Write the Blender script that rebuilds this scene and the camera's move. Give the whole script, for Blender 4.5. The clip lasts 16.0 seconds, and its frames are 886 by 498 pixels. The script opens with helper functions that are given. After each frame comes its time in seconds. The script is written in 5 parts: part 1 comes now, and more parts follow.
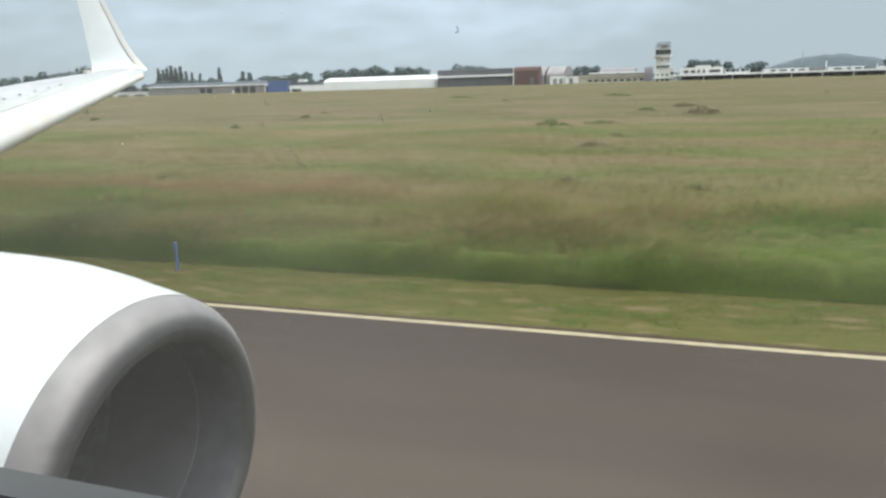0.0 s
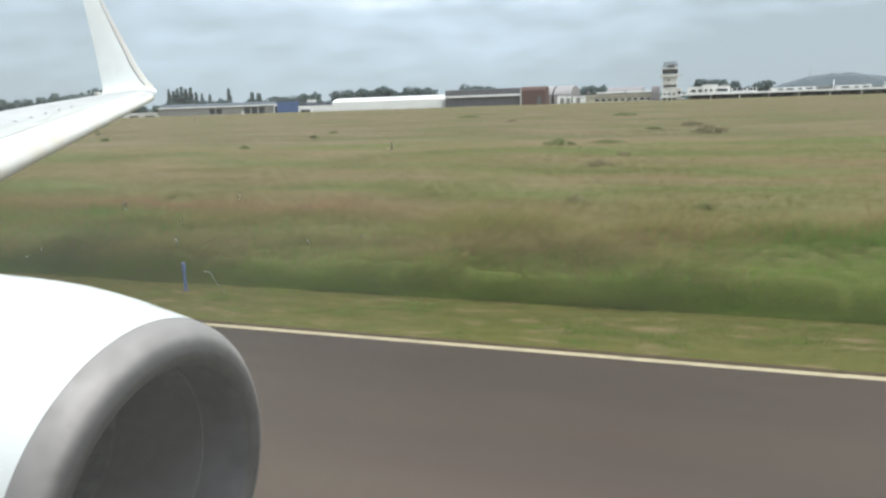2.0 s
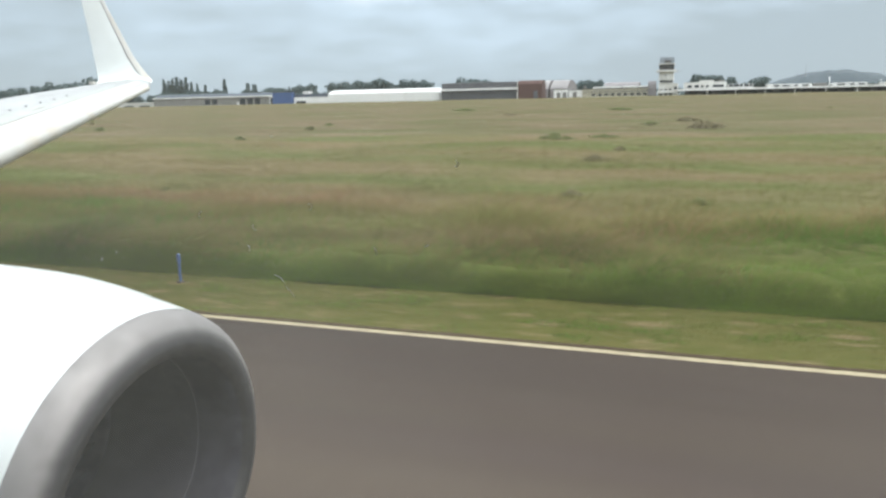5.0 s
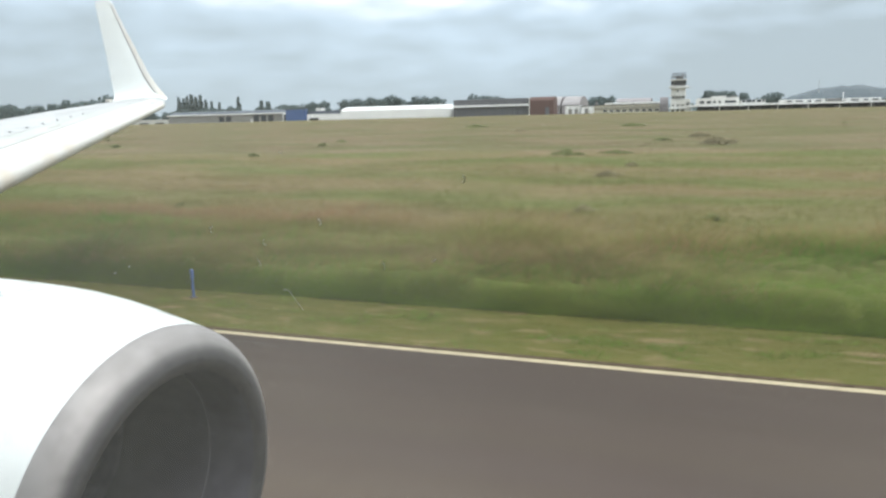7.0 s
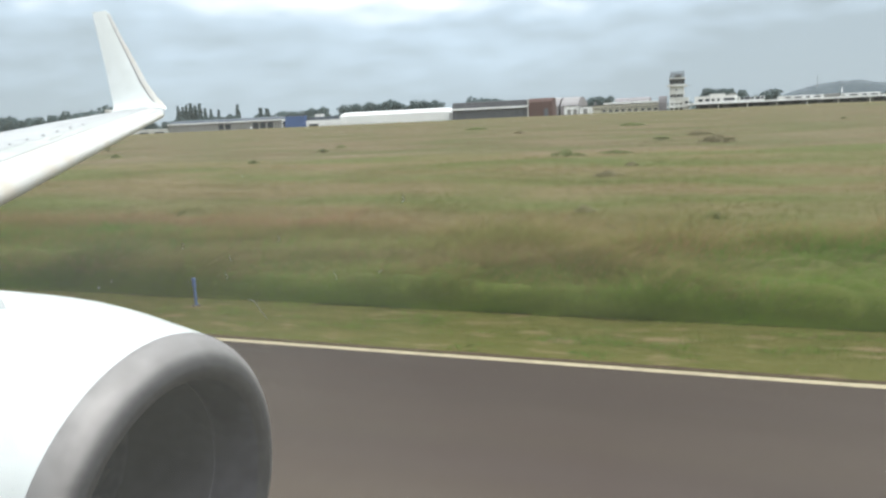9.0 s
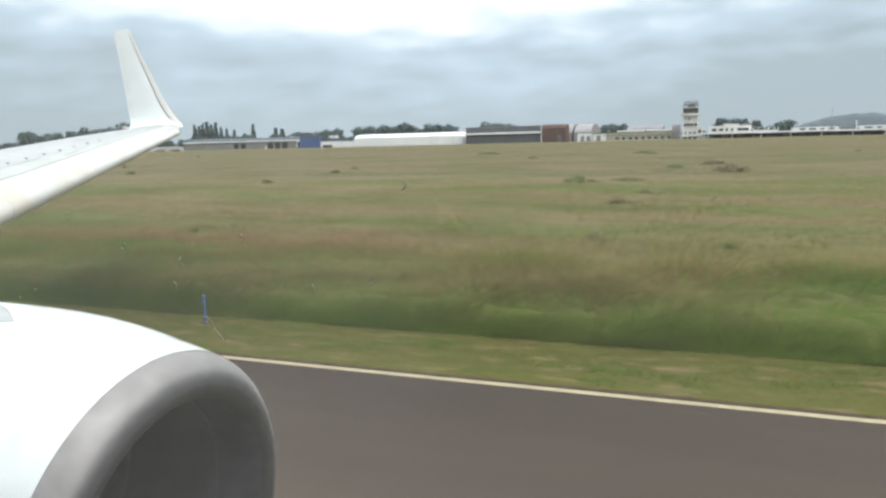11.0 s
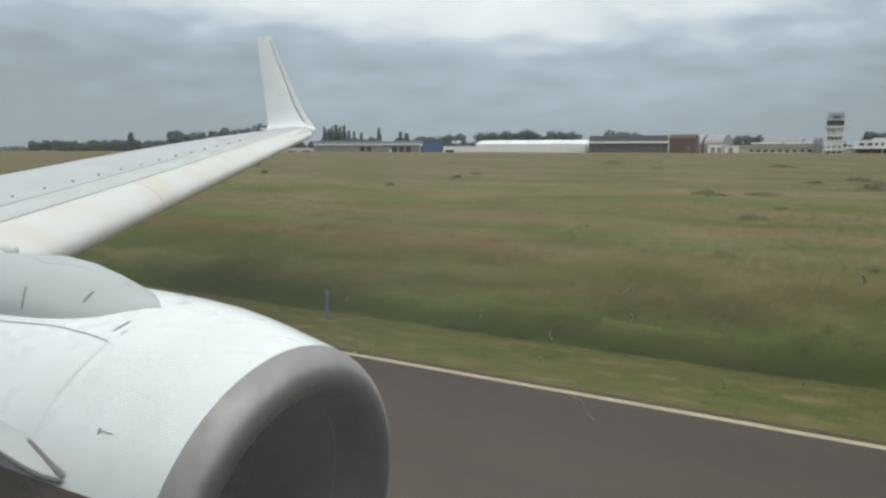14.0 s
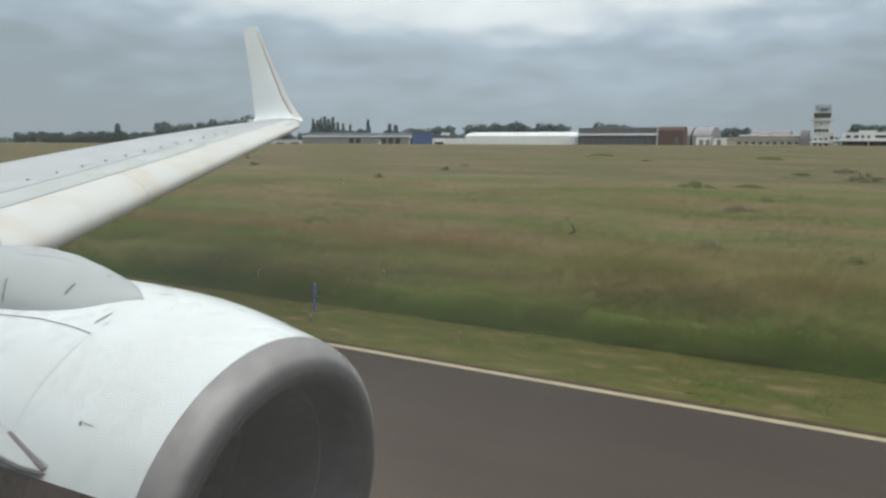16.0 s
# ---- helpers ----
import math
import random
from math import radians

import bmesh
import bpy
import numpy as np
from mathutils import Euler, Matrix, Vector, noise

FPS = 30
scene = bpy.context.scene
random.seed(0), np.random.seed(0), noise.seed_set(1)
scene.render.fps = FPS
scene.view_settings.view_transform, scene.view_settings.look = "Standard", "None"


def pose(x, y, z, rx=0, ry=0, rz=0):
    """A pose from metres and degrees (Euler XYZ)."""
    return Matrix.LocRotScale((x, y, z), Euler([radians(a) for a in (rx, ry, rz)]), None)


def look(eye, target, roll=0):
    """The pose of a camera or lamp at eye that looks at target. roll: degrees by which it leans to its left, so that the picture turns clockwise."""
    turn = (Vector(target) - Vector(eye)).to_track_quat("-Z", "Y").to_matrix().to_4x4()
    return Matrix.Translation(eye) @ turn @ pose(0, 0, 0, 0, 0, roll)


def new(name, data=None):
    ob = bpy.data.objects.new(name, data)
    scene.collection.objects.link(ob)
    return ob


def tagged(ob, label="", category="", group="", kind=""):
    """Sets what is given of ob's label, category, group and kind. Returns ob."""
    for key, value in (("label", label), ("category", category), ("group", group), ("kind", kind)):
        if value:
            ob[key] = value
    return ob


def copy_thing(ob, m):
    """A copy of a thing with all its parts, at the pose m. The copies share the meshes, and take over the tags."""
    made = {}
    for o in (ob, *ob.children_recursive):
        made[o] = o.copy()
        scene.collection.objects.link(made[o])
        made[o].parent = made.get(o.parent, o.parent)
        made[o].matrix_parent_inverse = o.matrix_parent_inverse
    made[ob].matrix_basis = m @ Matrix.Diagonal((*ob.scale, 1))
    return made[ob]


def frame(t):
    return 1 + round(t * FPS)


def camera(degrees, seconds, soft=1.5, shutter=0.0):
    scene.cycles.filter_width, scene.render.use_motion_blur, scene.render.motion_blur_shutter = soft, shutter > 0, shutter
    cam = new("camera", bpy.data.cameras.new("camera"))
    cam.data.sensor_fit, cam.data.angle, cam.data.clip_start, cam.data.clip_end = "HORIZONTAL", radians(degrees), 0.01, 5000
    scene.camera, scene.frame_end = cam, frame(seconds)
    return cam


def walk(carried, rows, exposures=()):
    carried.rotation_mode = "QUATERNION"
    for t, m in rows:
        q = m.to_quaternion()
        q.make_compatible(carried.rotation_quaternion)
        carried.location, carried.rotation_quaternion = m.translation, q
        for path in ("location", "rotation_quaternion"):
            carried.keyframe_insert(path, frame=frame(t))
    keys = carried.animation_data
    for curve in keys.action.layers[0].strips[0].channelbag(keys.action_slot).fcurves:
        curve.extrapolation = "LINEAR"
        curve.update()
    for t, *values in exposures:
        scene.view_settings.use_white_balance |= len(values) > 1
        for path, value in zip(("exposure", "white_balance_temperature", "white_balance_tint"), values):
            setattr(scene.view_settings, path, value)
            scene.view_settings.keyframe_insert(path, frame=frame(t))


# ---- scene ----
cam = camera(62.63, 16.0, soft=2.5)
# seconds; x ahead, y outward, z up in metres; degrees of turn to the tail, of tilt, of lean to the right
PATH = [
    (0.0, 0.014, -0.022, 3.730, 18.98, -12.49, 1.63),
    (0.5, 0.016, -0.013, 3.733, 18.80, -11.87, 1.14),
    (1.0, 0.019, -0.002, 3.744, 19.18, -11.91, 1.67),
    (1.5, 0.012, 0.000, 3.748, 19.46, -11.38, 1.55),
    (2.0, 0.018, 0.005, 3.746, 19.57, -10.97, 1.83),
    (2.5, 0.020, 0.006, 3.740, 19.55, -11.34, 2.08),
    (3.0, 0.014, 0.005, 3.751, 19.53, -11.54, 1.68),
    (3.5, 0.011, 0.006, 3.765, 19.42, -11.63, 1.32),
    (4.0, 0.006, -0.005, 3.752, 19.26, -11.42, 1.32),
    (4.5, 0.010, -0.008, 3.751, 19.14, -11.52, 1.26),
    (7.0, 0.012, -0.009, 3.751, 20.10, -10.24, 1.38),
    (7.5, 0.017, -0.012, 3.753, 20.27, -9.40, 1.72),
    (8.0, 0.021, -0.019, 3.756, 20.23, -9.13, 1.72),
    (8.5, 0.026, -0.017, 3.755, 20.25, -9.32, 2.01),
    (9.0, 0.028, -0.019, 3.755, 20.23, -9.98, 2.56),
    (11.5, 0.008, 0.018, 3.745, 21.87, -7.64, 0.39),
    (12.0, -0.005, 0.012, 3.747, 24.15, -7.20, 0.04),
    (12.5, -0.029, 0.008, 3.748, 26.54, -7.06, -0.26),
    (13.0, -0.034, 0.012, 3.754, 28.87, -7.26, 0.11),
    (13.5, -0.033, 0.007, 3.751, 30.00, -7.40, -0.09),
    (14.0, -0.028, 0.007, 3.756, 30.24, -7.55, -0.16),
    (14.5, -0.009, 0.014, 3.759, 30.20, -7.52, -0.20),
    (15.0, -0.011, 0.013, 3.761, 29.91, -7.53, -0.42),
    (15.5, -0.002, 0.020, 3.755, 29.68, -7.88, -0.25),
    (16.0, 0.003, 0.023, 3.751, 29.40, -8.17, -0.22),
]


def aim(x, y, z, turn, tilt, lean):
    a, b = radians(turn), radians(tilt)
    way = Vector((-math.sin(a) * math.cos(b), math.cos(a) * math.cos(b), math.sin(b)))
    return look((x, y, z), Vector((x, y, z)) + way, -lean)


EXPOSURES = [(0, 0.34), (7, 0.4), (9.2, 0.38), (11.5, 0.22), (13.0, -0.14), (14.5, -0.28), (16.0, -0.28)]
walk(cam, [(r[0], aim(*r[1:])) for r in PATH], EXPOSURES)

# ---- light ----
SUN_DIR = Vector((0.57, -0.17, 0.80)).normalized()
sun = new("sun", bpy.data.lights.new("sun", "SUN"))
sun.data.energy, sun.data.angle, sun.data.color = 1.1, radians(30), (1.0, 0.96, 0.9)
sun.matrix_world = look(SUN_DIR * 50, (0, 0, 0))


def cloudy_world():
    w = bpy.data.worlds.new("sky")
    w.use_nodes = True
    scene.world = w
    nt = w.node_tree
    nt.nodes.clear()
    N, L = nt.nodes.new, nt.links.new
    sky = N("ShaderNodeTexSky")
    sky.sky_type, sky.sun_disc = "NISHITA", False
    sky.sun_elevation = math.asin(SUN_DIR.z)
    sky.sun_rotation = math.atan2(SUN_DIR.x, SUN_DIR.y)
    co = N("ShaderNodeTexCoord")
    sep = N("ShaderNodeSeparateXYZ")
    L(co.outputs["Generated"], sep.inputs[0])

    def m(op, a, b=None, clamp=False):
        n = N("ShaderNodeMath")
        n.operation, n.use_clamp = op, clamp
        for i, v in enumerate((a, b)):
            if v is None:
                continue
            if isinstance(v, (int, float)):
                n.inputs[i].default_value = v
            else:
                L(v, n.inputs[i])
        return n.outputs[0]
    up = m("MAXIMUM", sep.outputs["Z"], 0.0)
    low = m("ADD", up, 0.2)
    flat = N("ShaderNodeCombineXYZ")
    L(m("DIVIDE", sep.outputs["X"], low), flat.inputs[0])
    L(m("DIVIDE", sep.outputs["Y"], low), flat.inputs[1])

    def cloud(scale, detail, off):
        mp = N("ShaderNodeMapping")
        mp.inputs["Location"].default_value = off
        L(flat.outputs[0], mp.inputs["Vector"])
        n = N("ShaderNodeTexNoise")
        n.inputs["Scale"].default_value, n.inputs["Detail"].default_value = scale, detail
        n.inputs["Roughness"].default_value = 0.5
        L(mp.outputs[0], n.inputs["Vector"])
        return n.outputs["Fac"]
    big = cloud(0.6, 2.0, (3.1, 1.7, 0))
    fine = cloud(3.6, 7.0, (7.3, 2.2, 0))
    mixn = m("ADD", m("MULTIPLY", big, 0.5), m("MULTIPLY", fine, 0.5))
    # the layer thins upwards: grey-blue by the horizon, brighter overhead
    lift = m("ADD", m("MULTIPLY", m("SUBTRACT", up, 0.03), 1.5, True), m("MULTIPLY", m("SUBTRACT", up, 0.12), 5.5, True))
    # a thinner, paler stretch of the layer beyond the wing tip
    dot = N("ShaderNodeVectorMath")
    dot.operation = "DOT_PRODUCT"
    L(co.outputs["Generated"], dot.inputs[0])
    dot.inputs[1].default_value = Vector((-0.45, 0.87, 0.20)).normalized()
    lift = m("ADD", lift, m("MULTIPLY", m("SUBTRACT", m("POWER", m("MAXIMUM", dot.outputs["Value"], 0.0), 14.0), 0.35), 0.24))
    # the far layer is seen edge-on and evens out
    even = m("ADD", m("MULTIPLY", up, 5.0), 0.12)
    k = m("ADD", m("MULTIPLY", m("MULTIPLY", m("SUBTRACT", mixn, 0.5), 1.85), m("MINIMUM", even, 1.0)), lift)
    ramp = N("ShaderNodeValToRGB")
    els = ramp.color_ramp.elements
    els[0].position, els[0].color = 0.0, (0.288, 0.338, 0.382, 1)
    els[1].position, els[1].color = 1.0, (0.86, 0.90, 0.93, 1)
    e = els.new(0.35)
    e.color = (0.408, 0.489, 0.572, 1)
    e = els.new(0.66)
    e.color = (0.722, 0.77, 0.808, 1)
    L(k, ramp.inputs["Fac"])
    b1, b2 = N("ShaderNodeBackground"), N("ShaderNodeBackground")
    L(sky.outputs[0], b1.inputs["Color"])
    b1.inputs["Strength"].default_value = 0.05
    L(ramp.outputs[0], b2.inputs["Color"])
    # an overcast layer is brightest overhead
    L(m("ADD", 1.45, m("MULTIPLY", m("MAXIMUM", m("SUBTRACT", up, 0.24), 0.0), 0.8)), b2.inputs["Strength"])
    mx = N("ShaderNodeMixShader")
    mx.inputs[0].default_value = 0.9
    L(b1.outputs[0], mx.inputs[1])
    L(b2.outputs[0], mx.inputs[2])
    out = N("ShaderNodeOutputWorld")
    L(mx.outputs[0], out.inputs["Surface"])


cloudy_world()

# ---- materials ----


def material(name, c1, c2, scale=4.0, rough=0.6, metal=0.0, stretch=(1, 1, 1), bump=0.0, bump_scale=40.0,
             c3=None, scale3=0.3, coat=0.0, island=0.0, obj_random=0.0, lo=0.35, hi=0.65, translucent=0.0, lo3=0.42, hi3=0.62, spec=0.5):
    """A surface with colour noise at two sizes in world metres, fine relief and uneven gloss."""
    mt = bpy.data.materials.new(name)
    mt.use_nodes = True
    nt = mt.node_tree
    N, L = nt.nodes.new, nt.links.new
    bs = nt.nodes["Principled BSDF"]
    geo = N("ShaderNodeNewGeometry")
    mp = N("ShaderNodeMapping")
    mp.inputs["Scale"].default_value = stretch
    L(geo.outputs["Position"], mp.inputs["Vector"])

    def nz(sc, detail=4.0):
        n = N("ShaderNodeTexNoise")
        n.inputs["Scale"].default_value, n.inputs["Detail"].default_value = sc, detail
        L(mp.outputs[0], n.inputs["Vector"])
        return n.outputs["Fac"]

    def remap(v, a, b, c=0.0, d=1.0):
        n = N("ShaderNodeMapRange")
        for i, x in zip((1, 2, 3, 4), (a, b, c, d)):
            n.inputs[i].default_value = x
        L(v, n.inputs[0])
        return n.outputs[0]

    def mix(f, a, b):
        n = N("ShaderNodeMix")
        n.data_type = "RGBA"
        L(f, n.inputs["Factor"])
        for s, v in (("A", a), ("B", b)):
            i = [q for q in n.inputs if q.name == s and q.type == "RGBA"][0]
            if isinstance(v, tuple):
                i.default_value = (*v, 1)
            else:
                L(v, i)
        return [q for q in n.outputs if q.type == "RGBA"][0]
    col = mix(remap(nz(scale, 5.0), lo, hi), c1, c2)
    if c3:
        col = mix(remap(nz(scale3, 3.0), lo3, hi3), col, c3)
    for amount, src in ((island, geo.outputs["Random Per Island"]), (obj_random, N("ShaderNodeObjectInfo").outputs["Random"] if obj_random else None)):
        if amount:
            hsv = N("ShaderNodeHueSaturation")
            L(remap(src, 0, 1, 1 - amount, 1 + amount), hsv.inputs["Value"])
            L(col, hsv.inputs["Color"])
            col = hsv.outputs[0]
    L(col, bs.inputs["Base Color"])
    L(remap(nz(scale * 2.3, 3.0), 0.3, 0.7, max(0.02, rough - 0.08), min(1, rough + 0.08)), bs.inputs["Roughness"])
    bs.inputs["Metallic"].default_value = metal
    bs.inputs["Specular IOR Level"].default_value = spec
    if coat:
        bs.inputs["Coat Weight"].default_value, bs.inputs["Coat Roughness"].default_value = coat, 0.12
    if bump:
        b = N("ShaderNodeBump")
        b.inputs["Strength"].default_value, b.inputs["Distance"].default_value = bump, 0.01
        L(nz(bump_scale, 3.0), b.inputs["Height"])
        L(b.outputs[0], bs.inputs["Normal"])
    if translucent:
        tr = N("ShaderNodeBsdfTranslucent")
        L(col, tr.inputs["Color"])
        ms = N("ShaderNodeMixShader")
        ms.inputs[0].default_value = translucent
        L(bs.outputs[0], ms.inputs[1])
        L(tr.outputs[0], ms.inputs[2])
        L(ms.outputs[0], nt.nodes["Material Output"].inputs["Surface"])
    return mt


M_white = material("white_aircraft_paint", (0.775, 0.80, 0.795), (0.725, 0.75, 0.74), 2.2, 0.3, coat=0.4, c3=(0.69, 0.71, 0.69), scale3=0.9, lo3=0.5, hi3=0.75)
M_wing = material("grey_wing_paint", (0.437, 0.442, 0.456), (0.391, 0.398, 0.409), 3.0, 0.45, stretch=(1, 0.4, 1), c3=(0.358, 0.363, 0.372), scale3=0.8, lo3=0.5, hi3=0.75)
M_slat = material("stained_slat_paint", (0.623, 0.618, 0.595), (0.586, 0.577, 0.549), 3.5, 0.5, c3=(0.558, 0.498, 0.423), scale3=1.5, lo3=0.46, hi3=0.68)
M_panel = material("pale_wing_panel", (0.470, 0.491, 0.475), (0.437, 0.458, 0.445), 3.0, 0.45, c3=(0.403, 0.420, 0.395), scale3=1.2, lo3=0.5, hi3=0.72)
M_stain = material("grime", (0.30, 0.29, 0.27), (0.42, 0.41, 0.39), 6.0, 0.7)
M_fair = material("grey_fairing_paint", (0.404, 0.417, 0.417), (0.370, 0.381, 0.383), 3.0, 0.4, coat=0.2)
M_lip = material("dull_aluminium", (0.423, 0.402, 0.397), (0.394, 0.373, 0.370), 4.0, 0.70, metal=1.0, c3=(0.374, 0.353, 0.351), scale3=1.0)
# the lip's metal again, with the intake's shade painted into its colour
M_lipin = material("shade_toned_aluminium", (0.116, 0.112, 0.117), (0.102, 0.099, 0.103), 4.0, 0.70, metal=1.0, c3=(0.091, 0.088, 0.092), scale3=1.0)
M_belly = material("cowl_ground_reflection", (0.085, 0.058, 0.05), (0.07, 0.05, 0.045), 3.0, 0.3, coat=0.3)
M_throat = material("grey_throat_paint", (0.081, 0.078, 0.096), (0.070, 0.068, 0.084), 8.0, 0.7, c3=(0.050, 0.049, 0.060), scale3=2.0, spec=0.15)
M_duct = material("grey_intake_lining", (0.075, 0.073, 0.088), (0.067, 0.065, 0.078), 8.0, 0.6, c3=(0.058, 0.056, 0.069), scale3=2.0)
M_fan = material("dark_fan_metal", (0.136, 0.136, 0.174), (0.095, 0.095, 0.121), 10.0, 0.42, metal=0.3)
M_seam = material("panel_joint", (0.16, 0.16, 0.165), (0.22, 0.22, 0.22), 15.0, 0.6)
M_seal = material("worn_seal", (0.15, 0.132, 0.13), (0.11, 0.10, 0.098), 15.0, 0.6)
M_hull = material("blue_grey_hull_paint", (0.15, 0.20, 0.27), (0.13, 0.18, 0.245), 2.0, 0.3, coat=0.4)
M_cabin = material("grey_window_gasket", (0.11, 0.11, 0.11), (0.09, 0.09, 0.092), 12.0, 0.6)
M_asphalt = material("worn_asphalt", (0.067, 0.051, 0.044), (0.057, 0.045, 0.039), 1.2, 0.92, stretch=(0.12, 1, 1), bump=0.5, bump_scale=90, c3=(0.082, 0.063, 0.050), scale3=0.3, spec=0.1)


def wheel_wear(mt, near, far, light, dark):
    """Asphalt polished paler towards the runway's middle, older and darker by its edge."""
    nt = mt.node_tree
    N, L = nt.nodes.new, nt.links.new
    src = nt.nodes["Principled BSDF"].inputs["Base Color"].links[0].from_socket
    geo, sep, nz = N("ShaderNodeNewGeometry"), N("ShaderNodeSeparateXYZ"), N("ShaderNodeTexNoise")
    nz.inputs["Scale"].default_value = 0.4
    L(geo.outputs["Position"], sep.inputs[0])
    L(geo.outputs["Position"], nz.inputs["Vector"])
    add, mr, hsv = N("ShaderNodeMath"), N("ShaderNodeMapRange"), N("ShaderNodeHueSaturation")
    add.operation = "MULTIPLY_ADD"
    L(nz.outputs["Fac"], add.inputs[0])
    add.inputs[1].default_value = 1.5
    L(sep.outputs["Y"], add.inputs[2])
    for i, v in zip((1, 2, 3, 4), (near + 0.75, far + 0.75, light, dark)):
        mr.inputs[i].default_value = v
    L(add.outputs[0], mr.inputs[0])
    L(mr.outputs[0], hsv.inputs["Value"])
    L(src, hsv.inputs["Color"])
    L(hsv.outputs[0], nt.nodes["Principled BSDF"].inputs["Base Color"])


wheel_wear(M_asphalt, 5.5, 10.0, 1.24, 0.88)
M_line = material("worn_line_paint", (0.423, 0.353, 0.224), (0.360, 0.302, 0.191), 6.0, 0.75, c3=(0.298, 0.242, 0.153), scale3=2.0, lo3=0.5, hi3=0.75)
M_mown = material("mown_verge", (0.104, 0.095, 0.027), (0.080, 0.084, 0.018), 3.5, 0.95, stretch=(0.4, 1, 1), c3=(0.166, 0.128, 0.062), scale3=2.6, lo3=0.56, hi3=0.70, spec=0.1)
M_soil = material("bare_soil", (0.062, 0.042, 0.028), (0.085, 0.06, 0.04), 5.0, 0.95, spec=0.1)
M_short = material("short_grass_blade", (0.116, 0.109, 0.030), (0.087, 0.095, 0.021), 3.5, 0.9, stretch=(0.4, 1, 1), c3=(0.180, 0.138, 0.068), scale3=2.6, island=0.03, translucent=0.12, lo3=0.56, hi3=0.70, spec=0.1)
M_edge = material("lush_edge_grass", (0.107, 0.175, 0.023), (0.134, 0.164, 0.034), 0.5, 0.85, stretch=(0.35, 1, 1), c3=(0.078, 0.152, 0.019), scale3=0.16, island=0.03, translucent=0.15, lo3=0.42, hi3=0.58, spec=0.15)
M_field = material("meadow_soil_and_grass", (0.159, 0.120, 0.073), (0.138, 0.111, 0.061), 0.5, 0.95, stretch=(0.35, 1, 1), c3=(0.106, 0.104, 0.045), scale3=0.13, lo3=0.43, hi3=0.60, spec=0.05)
M_blade = material("green_grass_blade", (0.149, 0.140, 0.042), (0.165, 0.138, 0.052), 0.5, 0.85, stretch=(0.35, 1, 1), c3=(0.098, 0.123, 0.026), scale3=0.13, island=0.03, translucent=0.15, lo3=0.43, hi3=0.58, spec=0.15)
M_seed = material("dry_seed_head", (0.221, 0.171, 0.084), (0.192, 0.152, 0.067), 0.5, 0.9, stretch=(0.35, 1, 1), c3=(0.126, 0.137, 0.039), scale3=0.13, island=0.03, translucent=0.15, lo3=0.46, hi3=0.6, spec=0.1)
M_rust = material("rusty_seed_head", (0.208, 0.147, 0.066), (0.234, 0.142, 0.077), 0.45, 0.9, stretch=(0.3, 1, 1), c3=(0.141, 0.142, 0.040), scale3=0.2, island=0.03, translucent=0.15, lo3=0.4, hi3=0.6, spec=0.1)
M_canopy = material("matted_grass", (0.167, 0.126, 0.069), (0.143, 0.117, 0.057), 0.5, 0.95, stretch=(0.35, 1, 1), c3=(0.105, 0.113, 0.039), scale3=0.13, bump=0.5, bump_scale=9, lo3=0.43, hi3=0.60, spec=0.05)


def lush_strip(mt, c1, c2, start, end):
    """Greener grass beside the mown verge, giving way unevenly to the dry meadow."""
    nt = mt.node_tree
    N, L = nt.nodes.new, nt.links.new
    bs = nt.nodes["Principled BSDF"]
    src = bs.inputs["Base Color"].links[0].from_socket
    geo, sep, wide, fine = N("ShaderNodeNewGeometry"), N("ShaderNodeSeparateXYZ"), N("ShaderNodeTexNoise"), N("ShaderNodeTexNoise")
    wide.inputs["Scale"].default_value, fine.inputs["Scale"].default_value = 0.22, 2.6
    fine.inputs["Detail"].default_value = 5.0
    L(geo.outputs["Position"], sep.inputs[0])
    for n in (wide, fine):
        L(geo.outputs["Position"], n.inputs["Vector"])
    add, mr = N("ShaderNodeMath"), N("ShaderNodeMapRange")
    add.operation = "MULTIPLY_ADD"
    L(wide.outputs["Fac"], add.inputs[0])
    add.inputs[1].default_value = 7.0
    L(sep.outputs["Y"], add.inputs[2])
    for i, v in zip((1, 2, 3, 4), (start + 3.5, end + 3.5, 1.0, 0.0)):
        mr.inputs[i].default_value = v
    mr.interpolation_type = "SMOOTHSTEP"
    L(add.outputs[0], mr.inputs[0])

    def mix(f, a, b):
        n = N("ShaderNodeMix")
        n.data_type = "RGBA"
        L(f, n.inputs["Factor"])
        for name, v in (("A", a), ("B", b)):
            k = [q for q in n.inputs if q.name == name and q.type == "RGBA"][0]
            if isinstance(v, tuple):
                k.default_value = (*v, 1)
            else:
                L(v, k)
        return [q for q in n.outputs if q.type == "RGBA"][0]
    L(mix(mr.outputs[0], src, mix(fine.outputs["Fac"], c1, c2)), bs.inputs["Base Color"])


# greens set darker than the blades: shade deep in the grass, painted in
lush_strip(M_canopy, (0.056, 0.088, 0.019), (0.118, 0.120, 0.036), 13.8, 21.0)
M_far = material("far_dry_grass", (0.160, 0.117, 0.072), (0.140, 0.104, 0.063), 0.12, 0.9, stretch=(0.35, 1, 1), c3=(0.117, 0.102, 0.048), scale3=0.05, island=0.03, translucent=0.15, lo3=0.46, hi3=0.62, spec=0.1)
M_roofblue = material("dull_slate_blue_roof", (0.078, 0.095, 0.125), (0.066, 0.08, 0.105), 0.3, 0.7)

